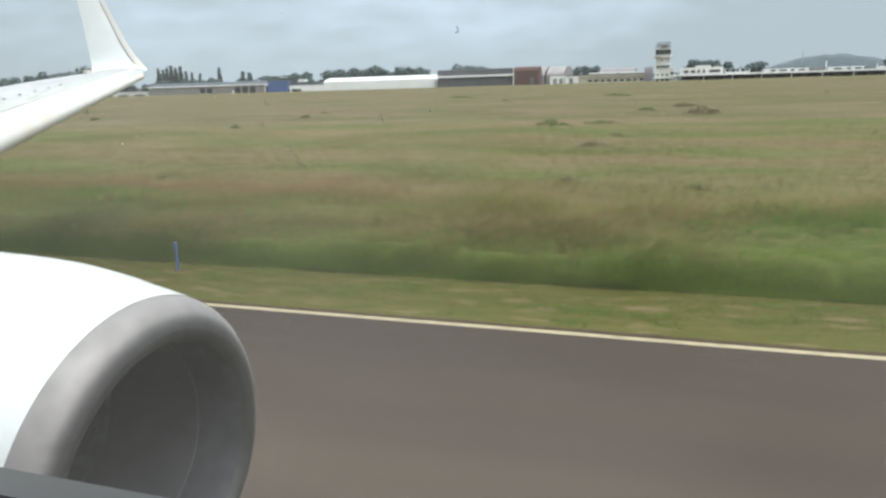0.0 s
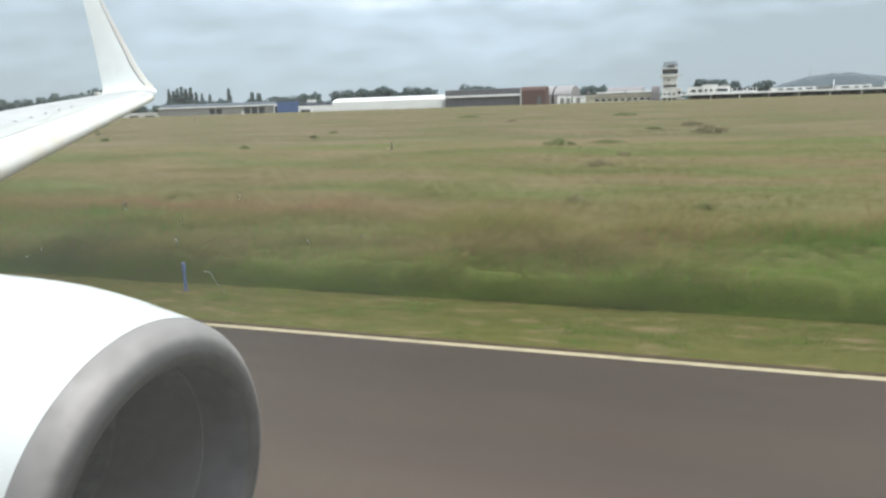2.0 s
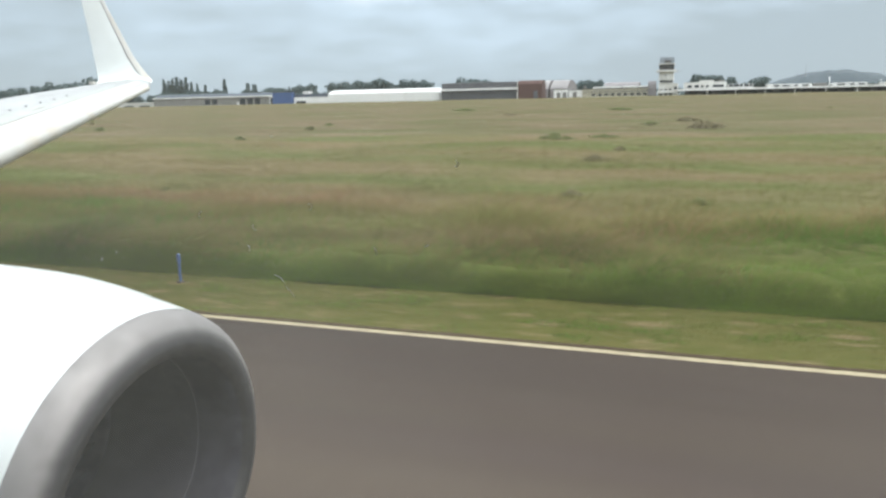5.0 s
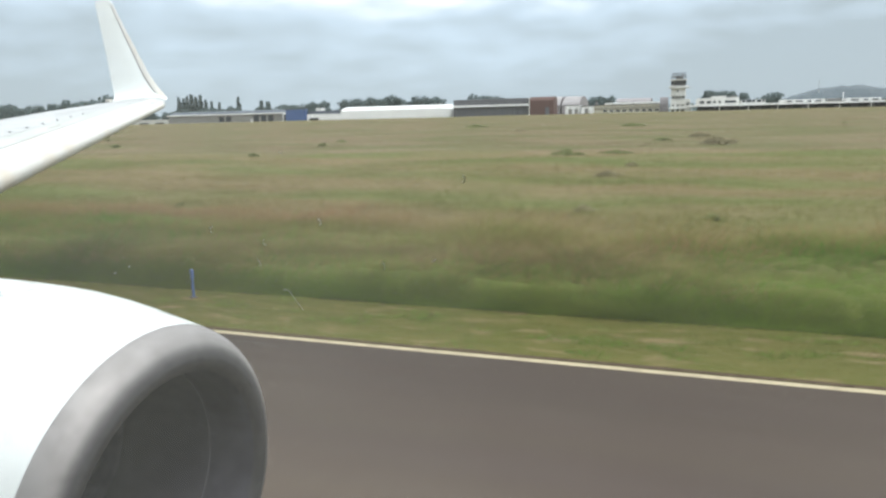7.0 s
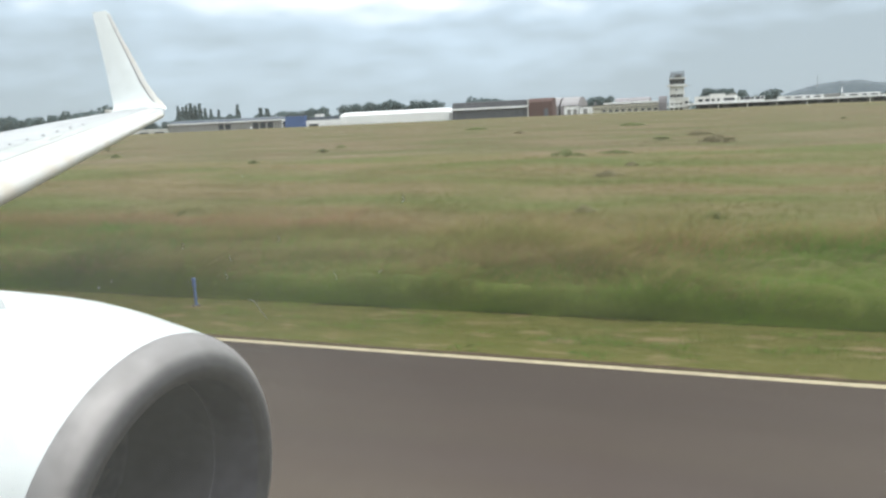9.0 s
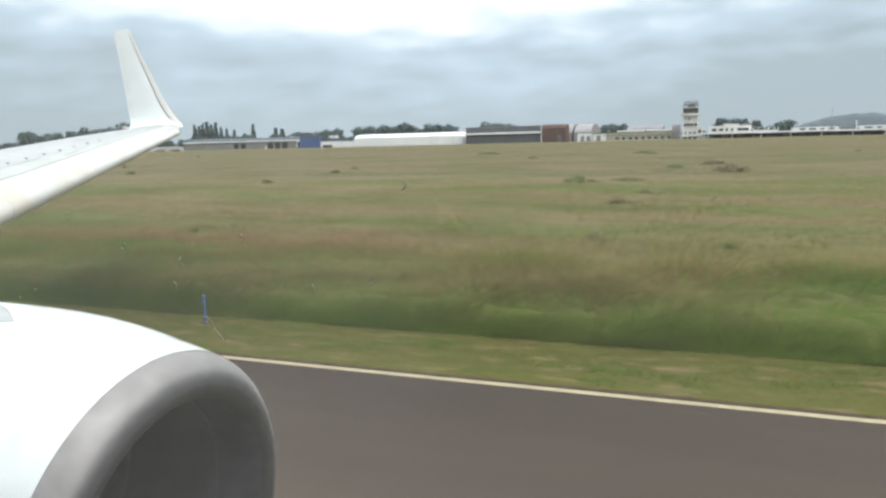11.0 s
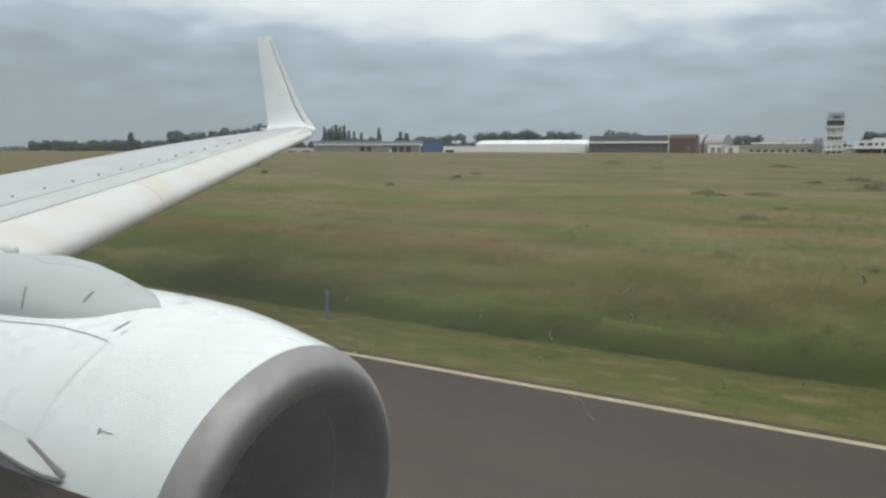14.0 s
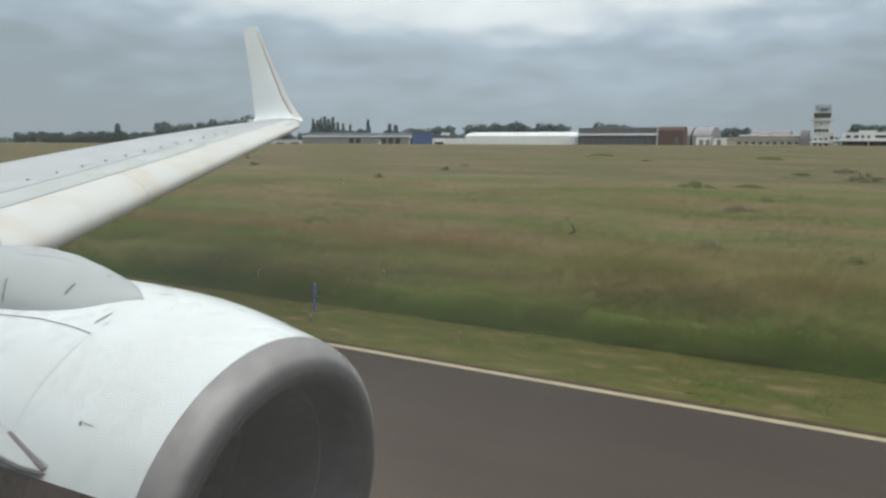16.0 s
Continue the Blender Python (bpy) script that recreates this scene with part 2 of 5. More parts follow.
# the leaves' pale blue-grey carries the haze of distance in their colour
M_leaf = material("haze_tinted_foliage", (0.143, 0.19, 0.192), (0.12, 0.162, 0.164), 0.3, 0.85, island=0.12, translucent=0.45)
M_weed = material("weed_foliage", (0.164, 0.183, 0.065), (0.133, 0.156, 0.052), 2.0, 0.85, island=0.12, translucent=0.2)
M_dock = material("seeding_dock", (0.204, 0.171, 0.094), (0.171, 0.152, 0.077), 2.0, 0.85, island=0.12, translucent=0.15)
M_bark = material("bark", (0.10, 0.085, 0.07), (0.07, 0.06, 0.05), 3.0, 0.9)
# distance haze is likewise mixed into the hill's blue tone
M_hill = material("haze_tinted_hill", (0.088, 0.11, 0.128), (0.07, 0.09, 0.106), 0.02, 0.95, c3=(0.098, 0.122, 0.138), scale3=0.006)
M_tent = material("white_tent_sheet", (0.80, 0.80, 0.79), (0.74, 0.74, 0.74), 0.15, 0.5, c3=(0.70, 0.70, 0.70), scale3=0.06)
M_plaster = material("white_plaster", (0.66, 0.66, 0.64), (0.58, 0.58, 0.56), 0.2, 0.8, c3=(0.52, 0.51, 0.48), scale3=0.08)
M_cream = material("cream_plaster", (0.50, 0.46, 0.36), (0.44, 0.41, 0.33), 0.2, 0.8)
M_greywall = material("grey_cladding", (0.25, 0.245, 0.235), (0.215, 0.21, 0.20), 0.2, 0.8)
M_dark = material("dark_hangar_cladding", (0.105, 0.108, 0.12), (0.083, 0.086, 0.096), 0.15, 0.6, stretch=(4, 1, 0.4))
M_brick = material("red_brick", (0.112, 0.064, 0.057), (0.092, 0.055, 0.05), 1.5, 0.9)
M_blue = material("blue_cladding", (0.05, 0.10, 0.26), (0.04, 0.085, 0.21), 0.3, 0.55)
M_roofdark = material("dark_roof_felt", (0.112, 0.113, 0.125), (0.09, 0.091, 0.102), 0.2, 0.8)
M_striped = material("grey_barrel_roof", (0.27, 0.25, 0.26), (0.23, 0.215, 0.222), 0.2, 0.8)
M_pane = material("window_glass", (0.035, 0.042, 0.05), (0.028, 0.034, 0.04), 0.5, 0.12)
M_post = material("blue_marker_plastic", (0.06, 0.11, 0.25), (0.05, 0.09, 0.20), 8.0, 0.5)
M_metal = material("galvanised_steel", (0.40, 0.41, 0.42), (0.33, 0.34, 0.35), 4.0, 0.45, metal=0.7)
M_speck = material("dried_droplet", (0.75, 0.76, 0.74), (0.6, 0.6, 0.58), 300.0, 0.6)



def acrylic():
    """Clear plastic with a film of dust: it lets the view through and scatters a little daylight."""
    mt = bpy.data.materials.new("dusty_acrylic")
    mt.use_nodes = True
    nt = mt.node_tree
    nt.nodes.clear()
    N, L = nt.nodes.new, nt.links.new
    out, m1, m2 = N("ShaderNodeOutputMaterial"), N("ShaderNodeMixShader"), N("ShaderNodeMixShader")
    clear, dust, gloss = N("ShaderNodeBsdfTransparent"), N("ShaderNodeBsdfTranslucent"), N("ShaderNodeBsdfGlossy")
    clear.inputs["Color"].default_value = (0.97, 0.985, 0.98, 1)
    dust.inputs["Color"].default_value = (0.88, 0.86, 0.76, 1)
    gloss.inputs["Roughness"].default_value = 0.05
    co, nz, mr = N("ShaderNodeNewGeometry"), N("ShaderNodeTexNoise"), N("ShaderNodeMapRange")
    nz.inputs["Scale"].default_value, nz.inputs["Detail"].default_value = 14.0, 3.0
    L(co.outputs["Position"], nz.inputs["Vector"])
    L(nz.outputs["Fac"], mr.inputs[0])
    for i, v in zip((1, 2, 3, 4), (0.3, 0.75, 0.012, 0.040)):
        mr.inputs[i].default_value = v
    # more of it has settled towards the pane's aft edge
    sx, aft, both = N("ShaderNodeSeparateXYZ"), N("ShaderNodeMapRange"), N("ShaderNodeMath")
    L(co.outputs["Position"], sx.inputs[0])
    L(sx.outputs["X"], aft.inputs[0])
    for i, v in zip((1, 2, 3, 4), (0.0, -0.12, 0.0, 0.018)):
        aft.inputs[i].default_value = v
    aft.interpolation_type = "SMOOTHSTEP"
    both.operation = "ADD"
    L(mr.outputs[0], both.inputs[0])
    L(aft.outputs[0], both.inputs[1])
    L(both.outputs[0], m1.inputs[0])
    L(clear.outputs[0], m1.inputs[1])
    L(dust.outputs[0], m1.inputs[2])
    m2.inputs[0].default_value = 0.004
    L(m1.outputs[0], m2.inputs[1])
    L(gloss.outputs[0], m2.inputs[2])
    L(m2.outputs[0], out.inputs["Surface"])
    return mt


M_acrylic = acrylic()

# ---- building blocks ----


def part(name, bm, mat, parent=None, label="", smooth=False, matrix=None):
    """One mesh object out of a bmesh or of (vertices, faces)."""
    me = bpy.data.meshes.new(name)
    if isinstance(bm, tuple):
        me.from_pydata(bm[0], [], bm[1])
    else:
        bmesh.ops.recalc_face_normals(bm, faces=bm.faces)
        if smooth:
            for e in bm.edges:
                if len(e.link_faces) == 2 and e.calc_face_angle(0) > 0.75:
                    e.smooth = False
        bm.to_mesh(me)
        bm.free()
    me.materials.append(mat)
    if smooth:
        me.polygons.foreach_set("use_smooth", [len(p.vertices) <= 4 for p in me.polygons])
    ob = new(name, me)
    if matrix is not None:
        ob.matrix_basis = matrix
    if parent:
        ob.parent = parent
    return tagged(ob, label)


def thing(name, label, category, at=(0, 0, 0), group="", kind="", turn=0.0):
    ob = new(name)
    ob.matrix_basis = pose(*at, 0, 0, turn)
    return tagged(ob, label, category, group, kind)


def box(x0, x1, y0, y1, z0, z1, bevel=0.0, bm=None):
    fresh = bmesh.new()
    bmesh.ops.create_cube(fresh, size=1.0, matrix=Matrix.LocRotScale(((x0 + x1) / 2, (y0 + y1) / 2, (z0 + z1) / 2), None, (abs(x1 - x0), abs(y1 - y0), abs(z1 - z0))))
    if bevel:
        bmesh.ops.bevel(fresh, geom=fresh.edges[:], offset=bevel, segments=2, affect="EDGES", profile=0.6)
    if bm is None:
        return fresh
    tmp = bpy.data.meshes.new("tmp")
    fresh.to_mesh(tmp)
    fresh.free()
    bm.from_mesh(tmp)
    bpy.data.meshes.remove(tmp)
    return bm


def loft(sections, closed=True, caps=True):
    """Skin over rings of points, each of the same count."""
    bm = bmesh.new()
    rings = [[bm.verts.new(p) for p in s] for s in sections]
    n = len(rings[0])
    for a, b in zip(rings, rings[1:]):
        for i in range(n if closed else n - 1):
            j = (i + 1) % n
            bm.faces.new((a[i], a[j], b[j], b[i]))
    if caps and closed:
        bm.faces.new(rings[0])
        bm.faces.new(rings[-1])
    return bm


def tube(points, radius, sides=8):
    """A rod along a row of points."""
    rings = []
    for i, p in enumerate(points):
        a = Vector(points[max(0, i - 1)])
        b = Vector(points[min(len(points) - 1, i + 1)])
        q = (b - a).to_track_quat("Z", "Y")
        r = radius[i] if isinstance(radius, (list, tuple)) else radius
        rings.append([Vector(p) + q @ Vector((r * math.cos(2 * math.pi * k / sides), r * math.sin(2 * math.pi * k / sides), 0)) for k in range(sides)])
    return loft(rings)


# ---- ground ----
EDGE = 10.71
VERGE_END = 13.45


def rise(y):
    """Height of the field: level by the runway, climbing slowly to the buildings."""
    if y < 16:
        return 0.0
    s = min(1.0, (y - 16) / 430)
    return 4.0 * s


def strip(xs, ys, height):
    verts = [(x, y, height(x, y)) for y in ys for x in xs]
    n = len(xs)
    faces = [(r * n + c, r * n + c + 1, (r + 1) * n + c + 1, (r + 1) * n + c) for r in range(len(ys) - 1) for c in range(n - 1)]
    return verts, faces


def field_h(x, y):
    k = min(1.0, max(0.0, (y - 14) / 20))
    return rise(y) + k * 0.22 * noise.noise((x * 0.06, y * 0.09, 2.0)) + 0.05 * min(1, max(0, (y - 13.5) / 2)) * noise.noise((x * 0.5, y * 0.5, 7.0))


def verge_h(x, y):
    k = min(1, max(0, y - EDGE) * 3 + 0.1)
    return 0.004 + k * (0.02 + 0.015 * noise.noise((x * 0.5, y * 1.2, 0)) + 0.005 * noise.noise((x * 1.6, y * 5, 3)))


xs = [-4000, -2500, -1500, -900, -600, -400, -260, -180] + [-130 + 2.5 * i for i in range(76)] + [80, 120, 180, 300, 500, 900, 1600, 2600, 4000]
ys = [VERGE_END + 0.9 * i for i in range(40)] + [50 + 5 * i for i in range(30)] + [210, 240, 280, 330, 400, 470, 600, 900, 1500, 2500, 4200]
tagged(part("ground", strip(xs, ys, field_h), M_field, smooth=True), "dry meadow of tall tan and green grass", "meadow", kind="structure")
tagged(part("verge", strip([-4000, -600, -200] + [-60 + 0.5 * i for i in range(160)] + [100, 300, 1000, 4000], [EDGE - 0.02 + 0.14 * i for i in range(26)],
            verge_h), M_mown, smooth=True), "mown grass verge with dry patches beside the runway", "grass verge", kind="structure")
tagged(part("runway", strip([-4000, -300, -60, -20, 0, 20, 60, 300, 4000], [-36, -10, 0, 5, EDGE], lambda x, y: 0.0), M_asphalt), "worn grey-brown asphalt runway with a pale edge line", "runway", kind="structure")
tagged(part("ground_beyond", strip([-4000, 0, 4000], [-4000, -600, -36], lambda x, y: -0.004), M_field), "grassland on the far side of the runway", "meadow", kind="structure")


def edge_line():
    bm = bmesh.new()
    rnd = random.Random(3)
    x = -420.0
    while x < 160:
        w = 3.0 if -60 < x < 20 else 20.0
        a, b = 10.535 + rnd.uniform(-0.006, 0.006), 10.685 + rnd.uniform(-0.008, 0.008)
        bm.faces.new([bm.verts.new(p) for p in ((x, a, 0.005), (x + w, a, 0.005), (x + w, b, 0.005), (x, b, 0.005))])
        x += w
    tagged(part("edge_line", bm, M_line), "worn cream painted runway edge line", "road marking", kind="structure")


edge_line()
soil_xs = [-400, -120] + [-60 + 0.4 * i for i in range(190)] + [40, 160]
soil = [(x, EDGE - 0.01 + w * (0.075 + 0.05 * noise.noise((x * 1.3, 0, 2)) + 0.03 * noise.noise((x * 5.0, 0, 6))), 0.012 + 0.016 * w) for w in (0, 1) for x in soil_xs]
tagged(part("soil_edge", (soil, [(c, c + 1, len(soil_xs) + c + 1, len(soil_xs) + c) for c in range(len(soil_xs) - 1)]), M_soil), "bare brown soil between asphalt and grass", "soil", kind="structure")


def mown_edge(x):
    return VERGE_END + 0.35 * noise.noise((x * 0.22, 1.0, 31.0)) + 0.2 * noise.noise((x * 0.9, 1.0, 33.0)) + 0.12 * noise.noise((x * 3.1, 1.0, 35.0))


def blades(name, mat, label, n, yr, hr, width, lean, seedv, head=0.0, keep=None, base=field_h, spread=1.0, wave=0.0, simple=False):
    """Many upright blades joined into one mesh; with head, a stalk that ends in a seed head."""
    rng = np.random.default_rng(seedv)
    y = yr[0] + (yr[1] - yr[0]) * rng.random(n) ** spread
    x0, x1 = -1.95 * y - 1.0, 0.32 * y + 1.5
    x = x0 + (x1 - x0) * rng.random(n)
    if keep:
        ok = np.array([keep(a, b) > r for a, b, r in zip(x, y, rng.random(n))])
        x, y = x[ok], y[ok]
        n = len(x)
    z = np.array([base(a, b) for a, b in zip(x, y)])
    patch = np.array([noise.noise((a * 0.12, b * 0.3, 5.0)) for a, b in zip(x, y)])
    tuft = np.array([noise.noise((a * 0.55, b * 0.8, 15.0)) for a, b in zip(x, y)]) if wave else 0.0
    h = (hr[0] + (hr[1] - hr[0]) * rng.random(n)) * (1 + 0.35 * patch) * (1 + wave * 1.3 * tuft)
    if base is field_h:
        # the sward thins towards a mown edge that wanders
        edge = np.array([mown_edge(a) for a in x])
        h *= np.clip(0.2 + (y - edge + 0.1) / 0.8, 0.12, 1.0)
    ang = rng.random(n) * math.pi
    dx, dy = np.cos(ang), np.sin(ang)
    # lit sides towards the runway
    flip = np.where(y * dx - x * dy > 0, 1.0, -1.0)
    dx, dy = dx * flip, dy * flip
    lx, ly = lean * rng.normal(0.35, 0.6, n) * h, lean * rng.normal(0, 0.6, n) * h
    w = width * (0.6 + 0.8 * rng.random(n))
    P = lambda s, up, side: np.stack([x + lx * up ** 1.5 + dx * w * side * s, y + ly * up ** 1.5 + dy * w * side * s, z + h * up], 1)
    if head:
        v = np.stack([P(0.18, 0.0, -1), P(0.18, 0.0, 1), P(0.18, 1 - head, 1), P(1.0, 1 - head * 0.6, 1), P(0.25, 1.0, 0.4), P(0.25, 1.0, -0.4), P(1.0, 1 - head * 0.6, -1), P(0.18, 1 - head, -1)], 1)
        f = [(0, 1, 2, 7), (7, 2, 3, 6), (6, 3, 4, 5)]
    elif simple:
        v = np.stack([P(1.0, 0.0, -1), P(1.0, 0.0, 1), P(0.15, 1.0, 1), P(0.15, 1.0, -1)], 1)
        f = [(0, 1, 2, 3)]
    else:
        v = np.stack([P(1.0, 0.0, -1), P(1.0, 0.0, 1), P(0.8, 0.55, 1), P(0.15, 1.0, 1), P(0.15, 1.0, -1), P(0.8, 0.55, -1)], 1)
        f = [(0, 1, 2, 5), (5, 2, 3, 4)]
    k = v.shape[1]
    verts = v.reshape(-1, 3)
    quads = (np.arange(n)[:, None, None] * k + np.array(f)[None]).reshape(-1, 4)
    me = bpy.data.meshes.new(name)
    me.vertices.add(len(verts))
    me.vertices.foreach_set("co", verts.ravel().astype(np.float32))
    me.loops.add(quads.size)
    me.loops.foreach_set("vertex_index", quads.ravel().astype(np.int32))
    me.polygons.add(len(quads))
    me.polygons.foreach_set("loop_start", np.arange(len(quads), dtype=np.int32) * 4)
    me.update(calc_edges=True)
    # soft shading: the blades' normals lean upwards
    tilt = np.stack([rng.normal(0, 0.1, n), rng.normal(-0.15, 0.1, n), np.ones(n)], 1)
    if base is field_h:
        # the front of the tall grass is a wall that faces the runway
        tilt[:, 1] -= 1.9 * np.clip(1.0 - (y - edge) / 1.5, 0.0, 1.0)
    tilt /= np.linalg.norm(tilt, axis=1, keepdims=True)
    me.normals_split_custom_set_from_vertices(np.repeat(tilt, k, axis=0).astype(np.float32))
    me.materials.append(mat)
    return tagged(new(name, me), label, "grass", kind="stuff")


def canopy_h(x, y):
    """Top of the matted lower grass, out of which the blades stand."""
    d = y - mown_edge(x)
    body = 0.46 - 0.28 * min(1.0, max(0.0, (y - 15.5) / 6))
    k = min(1.0, max(0.0, d / 0.7)) ** 0.8
    lump = 1 + 0.45 * noise.noise((x * 0.55, y * 0.8, 15.0)) + 0.25 * noise.noise((x * 0.12, y * 0.3, 5.0)) + 0.25 * noise.noise((x * 1.9, y * 1.9, 8.0))
    return field_h(x, y) - 0.05 * (1 - k) + k * (0.02 + body * max(0.15, lump)) * min(1.0, max(0.0, (66 - y) / 24)) + 0.008 * k


def canopy():
    cols, rows = 300, [VERGE_END - 0.5 + 0.13 * i for i in range(60)]
    while rows[-1] < 66:
        rows.append(rows[-1] * 1.014)
    verts = []
    for y in rows:
        for c in range(cols):
            x = -1.95 * y - 1.0 + (2.27 * y + 2.5) * c / (cols - 1)
            verts.append((x, y, canopy_h(x, y)))
    faces = [(r * cols + c, r * cols + c + 1, (r + 1) * cols + c + 1, (r + 1) * cols + c) for r in range(len(rows) - 1) for c in range(cols - 1)]
    tagged(part("grass_canopy", (verts, faces), M_canopy, smooth=True), "matted lower grass of the meadow", "grass", kind="stuff")


canopy()


def lush(x, y):
    """The green strip thins out into the meadow in tongues and patches."""
    return 1.15 - (y - 14.2) / 4.8 + 1.3 * noise.noise((x * 0.13, y * 0.3, 51.0)) + 0.5 * noise.noise((x * 0.5, y * 0.8, 53.0))


def brow(x, y):
    return 0.4 + 1.2 * noise.noise((x * 0.2, y * 0.4, 61.0))


def tufty(x, y):
    return 2.2 * noise.noise((x * 0.9, y * 2.0, 41.0)) - 0.15


def clumpy(x, y):
    return (0.55 + 0.75 * noise.noise((x * 0.16, y * 0.4, 11.0))) * min(1.0, max(0.0, (64 - y) / 28))


def drier(x, y):
    return (0.5 + 1.5 * noise.noise((x * 0.1, y * 0.25, 4.0)) + 0.006 * (y - 20)) * min(1.0, max(0.0, (64 - y) / 28))


def far_drifts(x, y):
    return (0.55 + 1.2 * noise.noise((x * 0.05, y * 0.08, 4.0))) * min(1.0, (y - 38) / 30)


def rusty(x, y):
    """Long drifts of reddish seeding grass along the edge of the meadow."""
    return 0.4 + 1.6 * noise.noise((x * 0.13, y * 0.35, 21.0))


blades("tall_grass_edge", M_edge, "tall green grass along the mown verge", 300000, (VERGE_END - 0.2, 26.0), (0.28, 0.72), 0.006, 1.15, 1, spread=1.9, wave=0.5, keep=lush)
blades("seeding_grass_edge", M_rust, "rusty tan seed heads over the tall grass", 120000, (VERGE_END + 0.55, 23.0), (0.45, 0.78), 0.006, 1.15, 2, head=0.4, spread=1.0, keep=rusty, wave=0.5)
blades("edge_seed_heads", M_seed, "dry tan seed heads on the first tall grass", 55000, (VERGE_END + 0.45, 16.6), (0.5, 0.8), 0.006, 1.1, 14, head=0.4, keep=brow, wave=0.4)
blades("meadow_grass", M_blade, "uneven green meadow grass", 200000, (16.0, 60.0), (0.22, 0.46), 0.010, 1.2, 3, spread=1.6, keep=clumpy, wave=0.4)
blades("meadow_seed_heads", M_seed, "dry tan grass tops over the meadow", 150000, (16.5, 60.0), (0.26, 0.48), 0.010, 1.2, 4, head=0.45, spread=1.5, keep=drier, wave=0.4)
blades("far_meadow_grass", M_far, "dry meadow grass further off", 130000, (40.0, 300.0), (0.03, 0.08), 0.06, 0.6, 5, spread=1.5, keep=far_drifts, simple=True)
blades("far_low_grass", M_far, "low meadow grass further off", 60000, (40.0, 300.0), (0.03, 0.07), 0.06, 0.6, 6, spread=1.5, keep=far_drifts, simple=True)
blades("edge_fringe", M_edge, "low green grass where the meadow meets the verge", 60000, (VERGE_END - 0.3, 14.3), (0.10, 0.40), 0.007, 0.9, 9, spread=1.2, wave=0.5, simple=True)
blades("verge_tufts", M_edge, "longer green tufts left in the mown verge", 70000, (EDGE + 0.15, VERGE_END + 0.6), (0.02, 0.06), 0.006, 1.0, 12, base=verge_h, keep=tufty, simple=True)
blades("verge_grass", M_short, "short mown grass with dry patches", 115000, (EDGE + 0.07, VERGE_END + 0.6), (0.006, 0.02), 0.008, 1.0, 7, base=verge_h, spread=0.6, simple=True)

# ---- airliner ----
airliner = thing("airliner", "white twin-engine airliner wing, engine and fuselage side on the runway", "airliner")
ENG = Vector((-2.942, 3.092, 1.566))     # middle of the intake's painted edge
AX = Vector((0.99668, 0.01712, -0.07961))   # the engine's axis, nose slightly down
AY = Vector((-0.01717, 0.99985, 0.0))
AZ = AX.cross(AY)
COWL = [(0.0, 1.060), (-0.08, 1.074), (-0.2, 1.0925), (-0.32, 1.111), (-0.45, 1.131), (-0.62, 1.150), (-0.8, 1.163), (-1.0, 1.165), (-1.3, 1.157),
        (-1.6, 1.140), (-2.0, 1.125), (-2.5, 1.09), (-3.0, 1.04), (-3.5, 0.96), (-3.52, 0.92), (-3.0, 0.9)]


def nac(s, r, deg, flat=0.0):
    """A place on the engine: s ahead of the painted edge, r from the axis, deg round from the top towards the fuselage."""
    a = radians(deg)
    dy, dz = -r * math.sin(a), r * math.cos(a)
    if dz < 0:
        dz, dy = dz * (1 - flat), dy * (1 + 0.3 * flat * min(1, -dz / r * 2))
    return ENG + AX * s + AY * dy + AZ * dz


def lip_shade():
    """The lip's bare metal darkens towards its front: shade and ground reflection put into colour."""
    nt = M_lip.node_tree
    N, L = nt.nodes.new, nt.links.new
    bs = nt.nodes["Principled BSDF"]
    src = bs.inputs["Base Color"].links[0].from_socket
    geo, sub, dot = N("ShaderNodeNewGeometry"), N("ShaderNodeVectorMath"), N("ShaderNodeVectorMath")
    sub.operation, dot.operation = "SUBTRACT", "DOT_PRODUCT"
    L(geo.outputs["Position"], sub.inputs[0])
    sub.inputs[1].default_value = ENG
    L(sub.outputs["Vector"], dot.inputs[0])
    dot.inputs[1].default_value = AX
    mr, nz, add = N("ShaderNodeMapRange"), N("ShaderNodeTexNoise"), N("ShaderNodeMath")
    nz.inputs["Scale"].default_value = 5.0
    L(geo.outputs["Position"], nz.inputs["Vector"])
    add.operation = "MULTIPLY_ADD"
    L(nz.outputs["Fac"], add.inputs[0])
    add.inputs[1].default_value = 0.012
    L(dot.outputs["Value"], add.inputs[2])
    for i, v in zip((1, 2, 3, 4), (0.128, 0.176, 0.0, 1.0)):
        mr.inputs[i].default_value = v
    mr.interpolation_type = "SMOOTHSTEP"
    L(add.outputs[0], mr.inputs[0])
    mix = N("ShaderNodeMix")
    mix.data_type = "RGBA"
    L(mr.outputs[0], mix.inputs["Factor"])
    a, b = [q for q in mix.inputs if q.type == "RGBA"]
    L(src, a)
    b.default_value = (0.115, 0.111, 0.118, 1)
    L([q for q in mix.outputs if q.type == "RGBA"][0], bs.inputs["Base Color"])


lip_shade()


def cowl_r(s):
    return float(np.interp(-s, [-p[0] for p in COWL[:14]], [p[1] for p in COWL[:14]]))


def spun(profile, name, mat, parent, label="", flat=0.0, n=80):
    return part(name, loft([[nac(s, r, 360 * i / n, flat) for i in range(n)] for s, r in profile], caps=False), mat, parent, label, smooth=True)


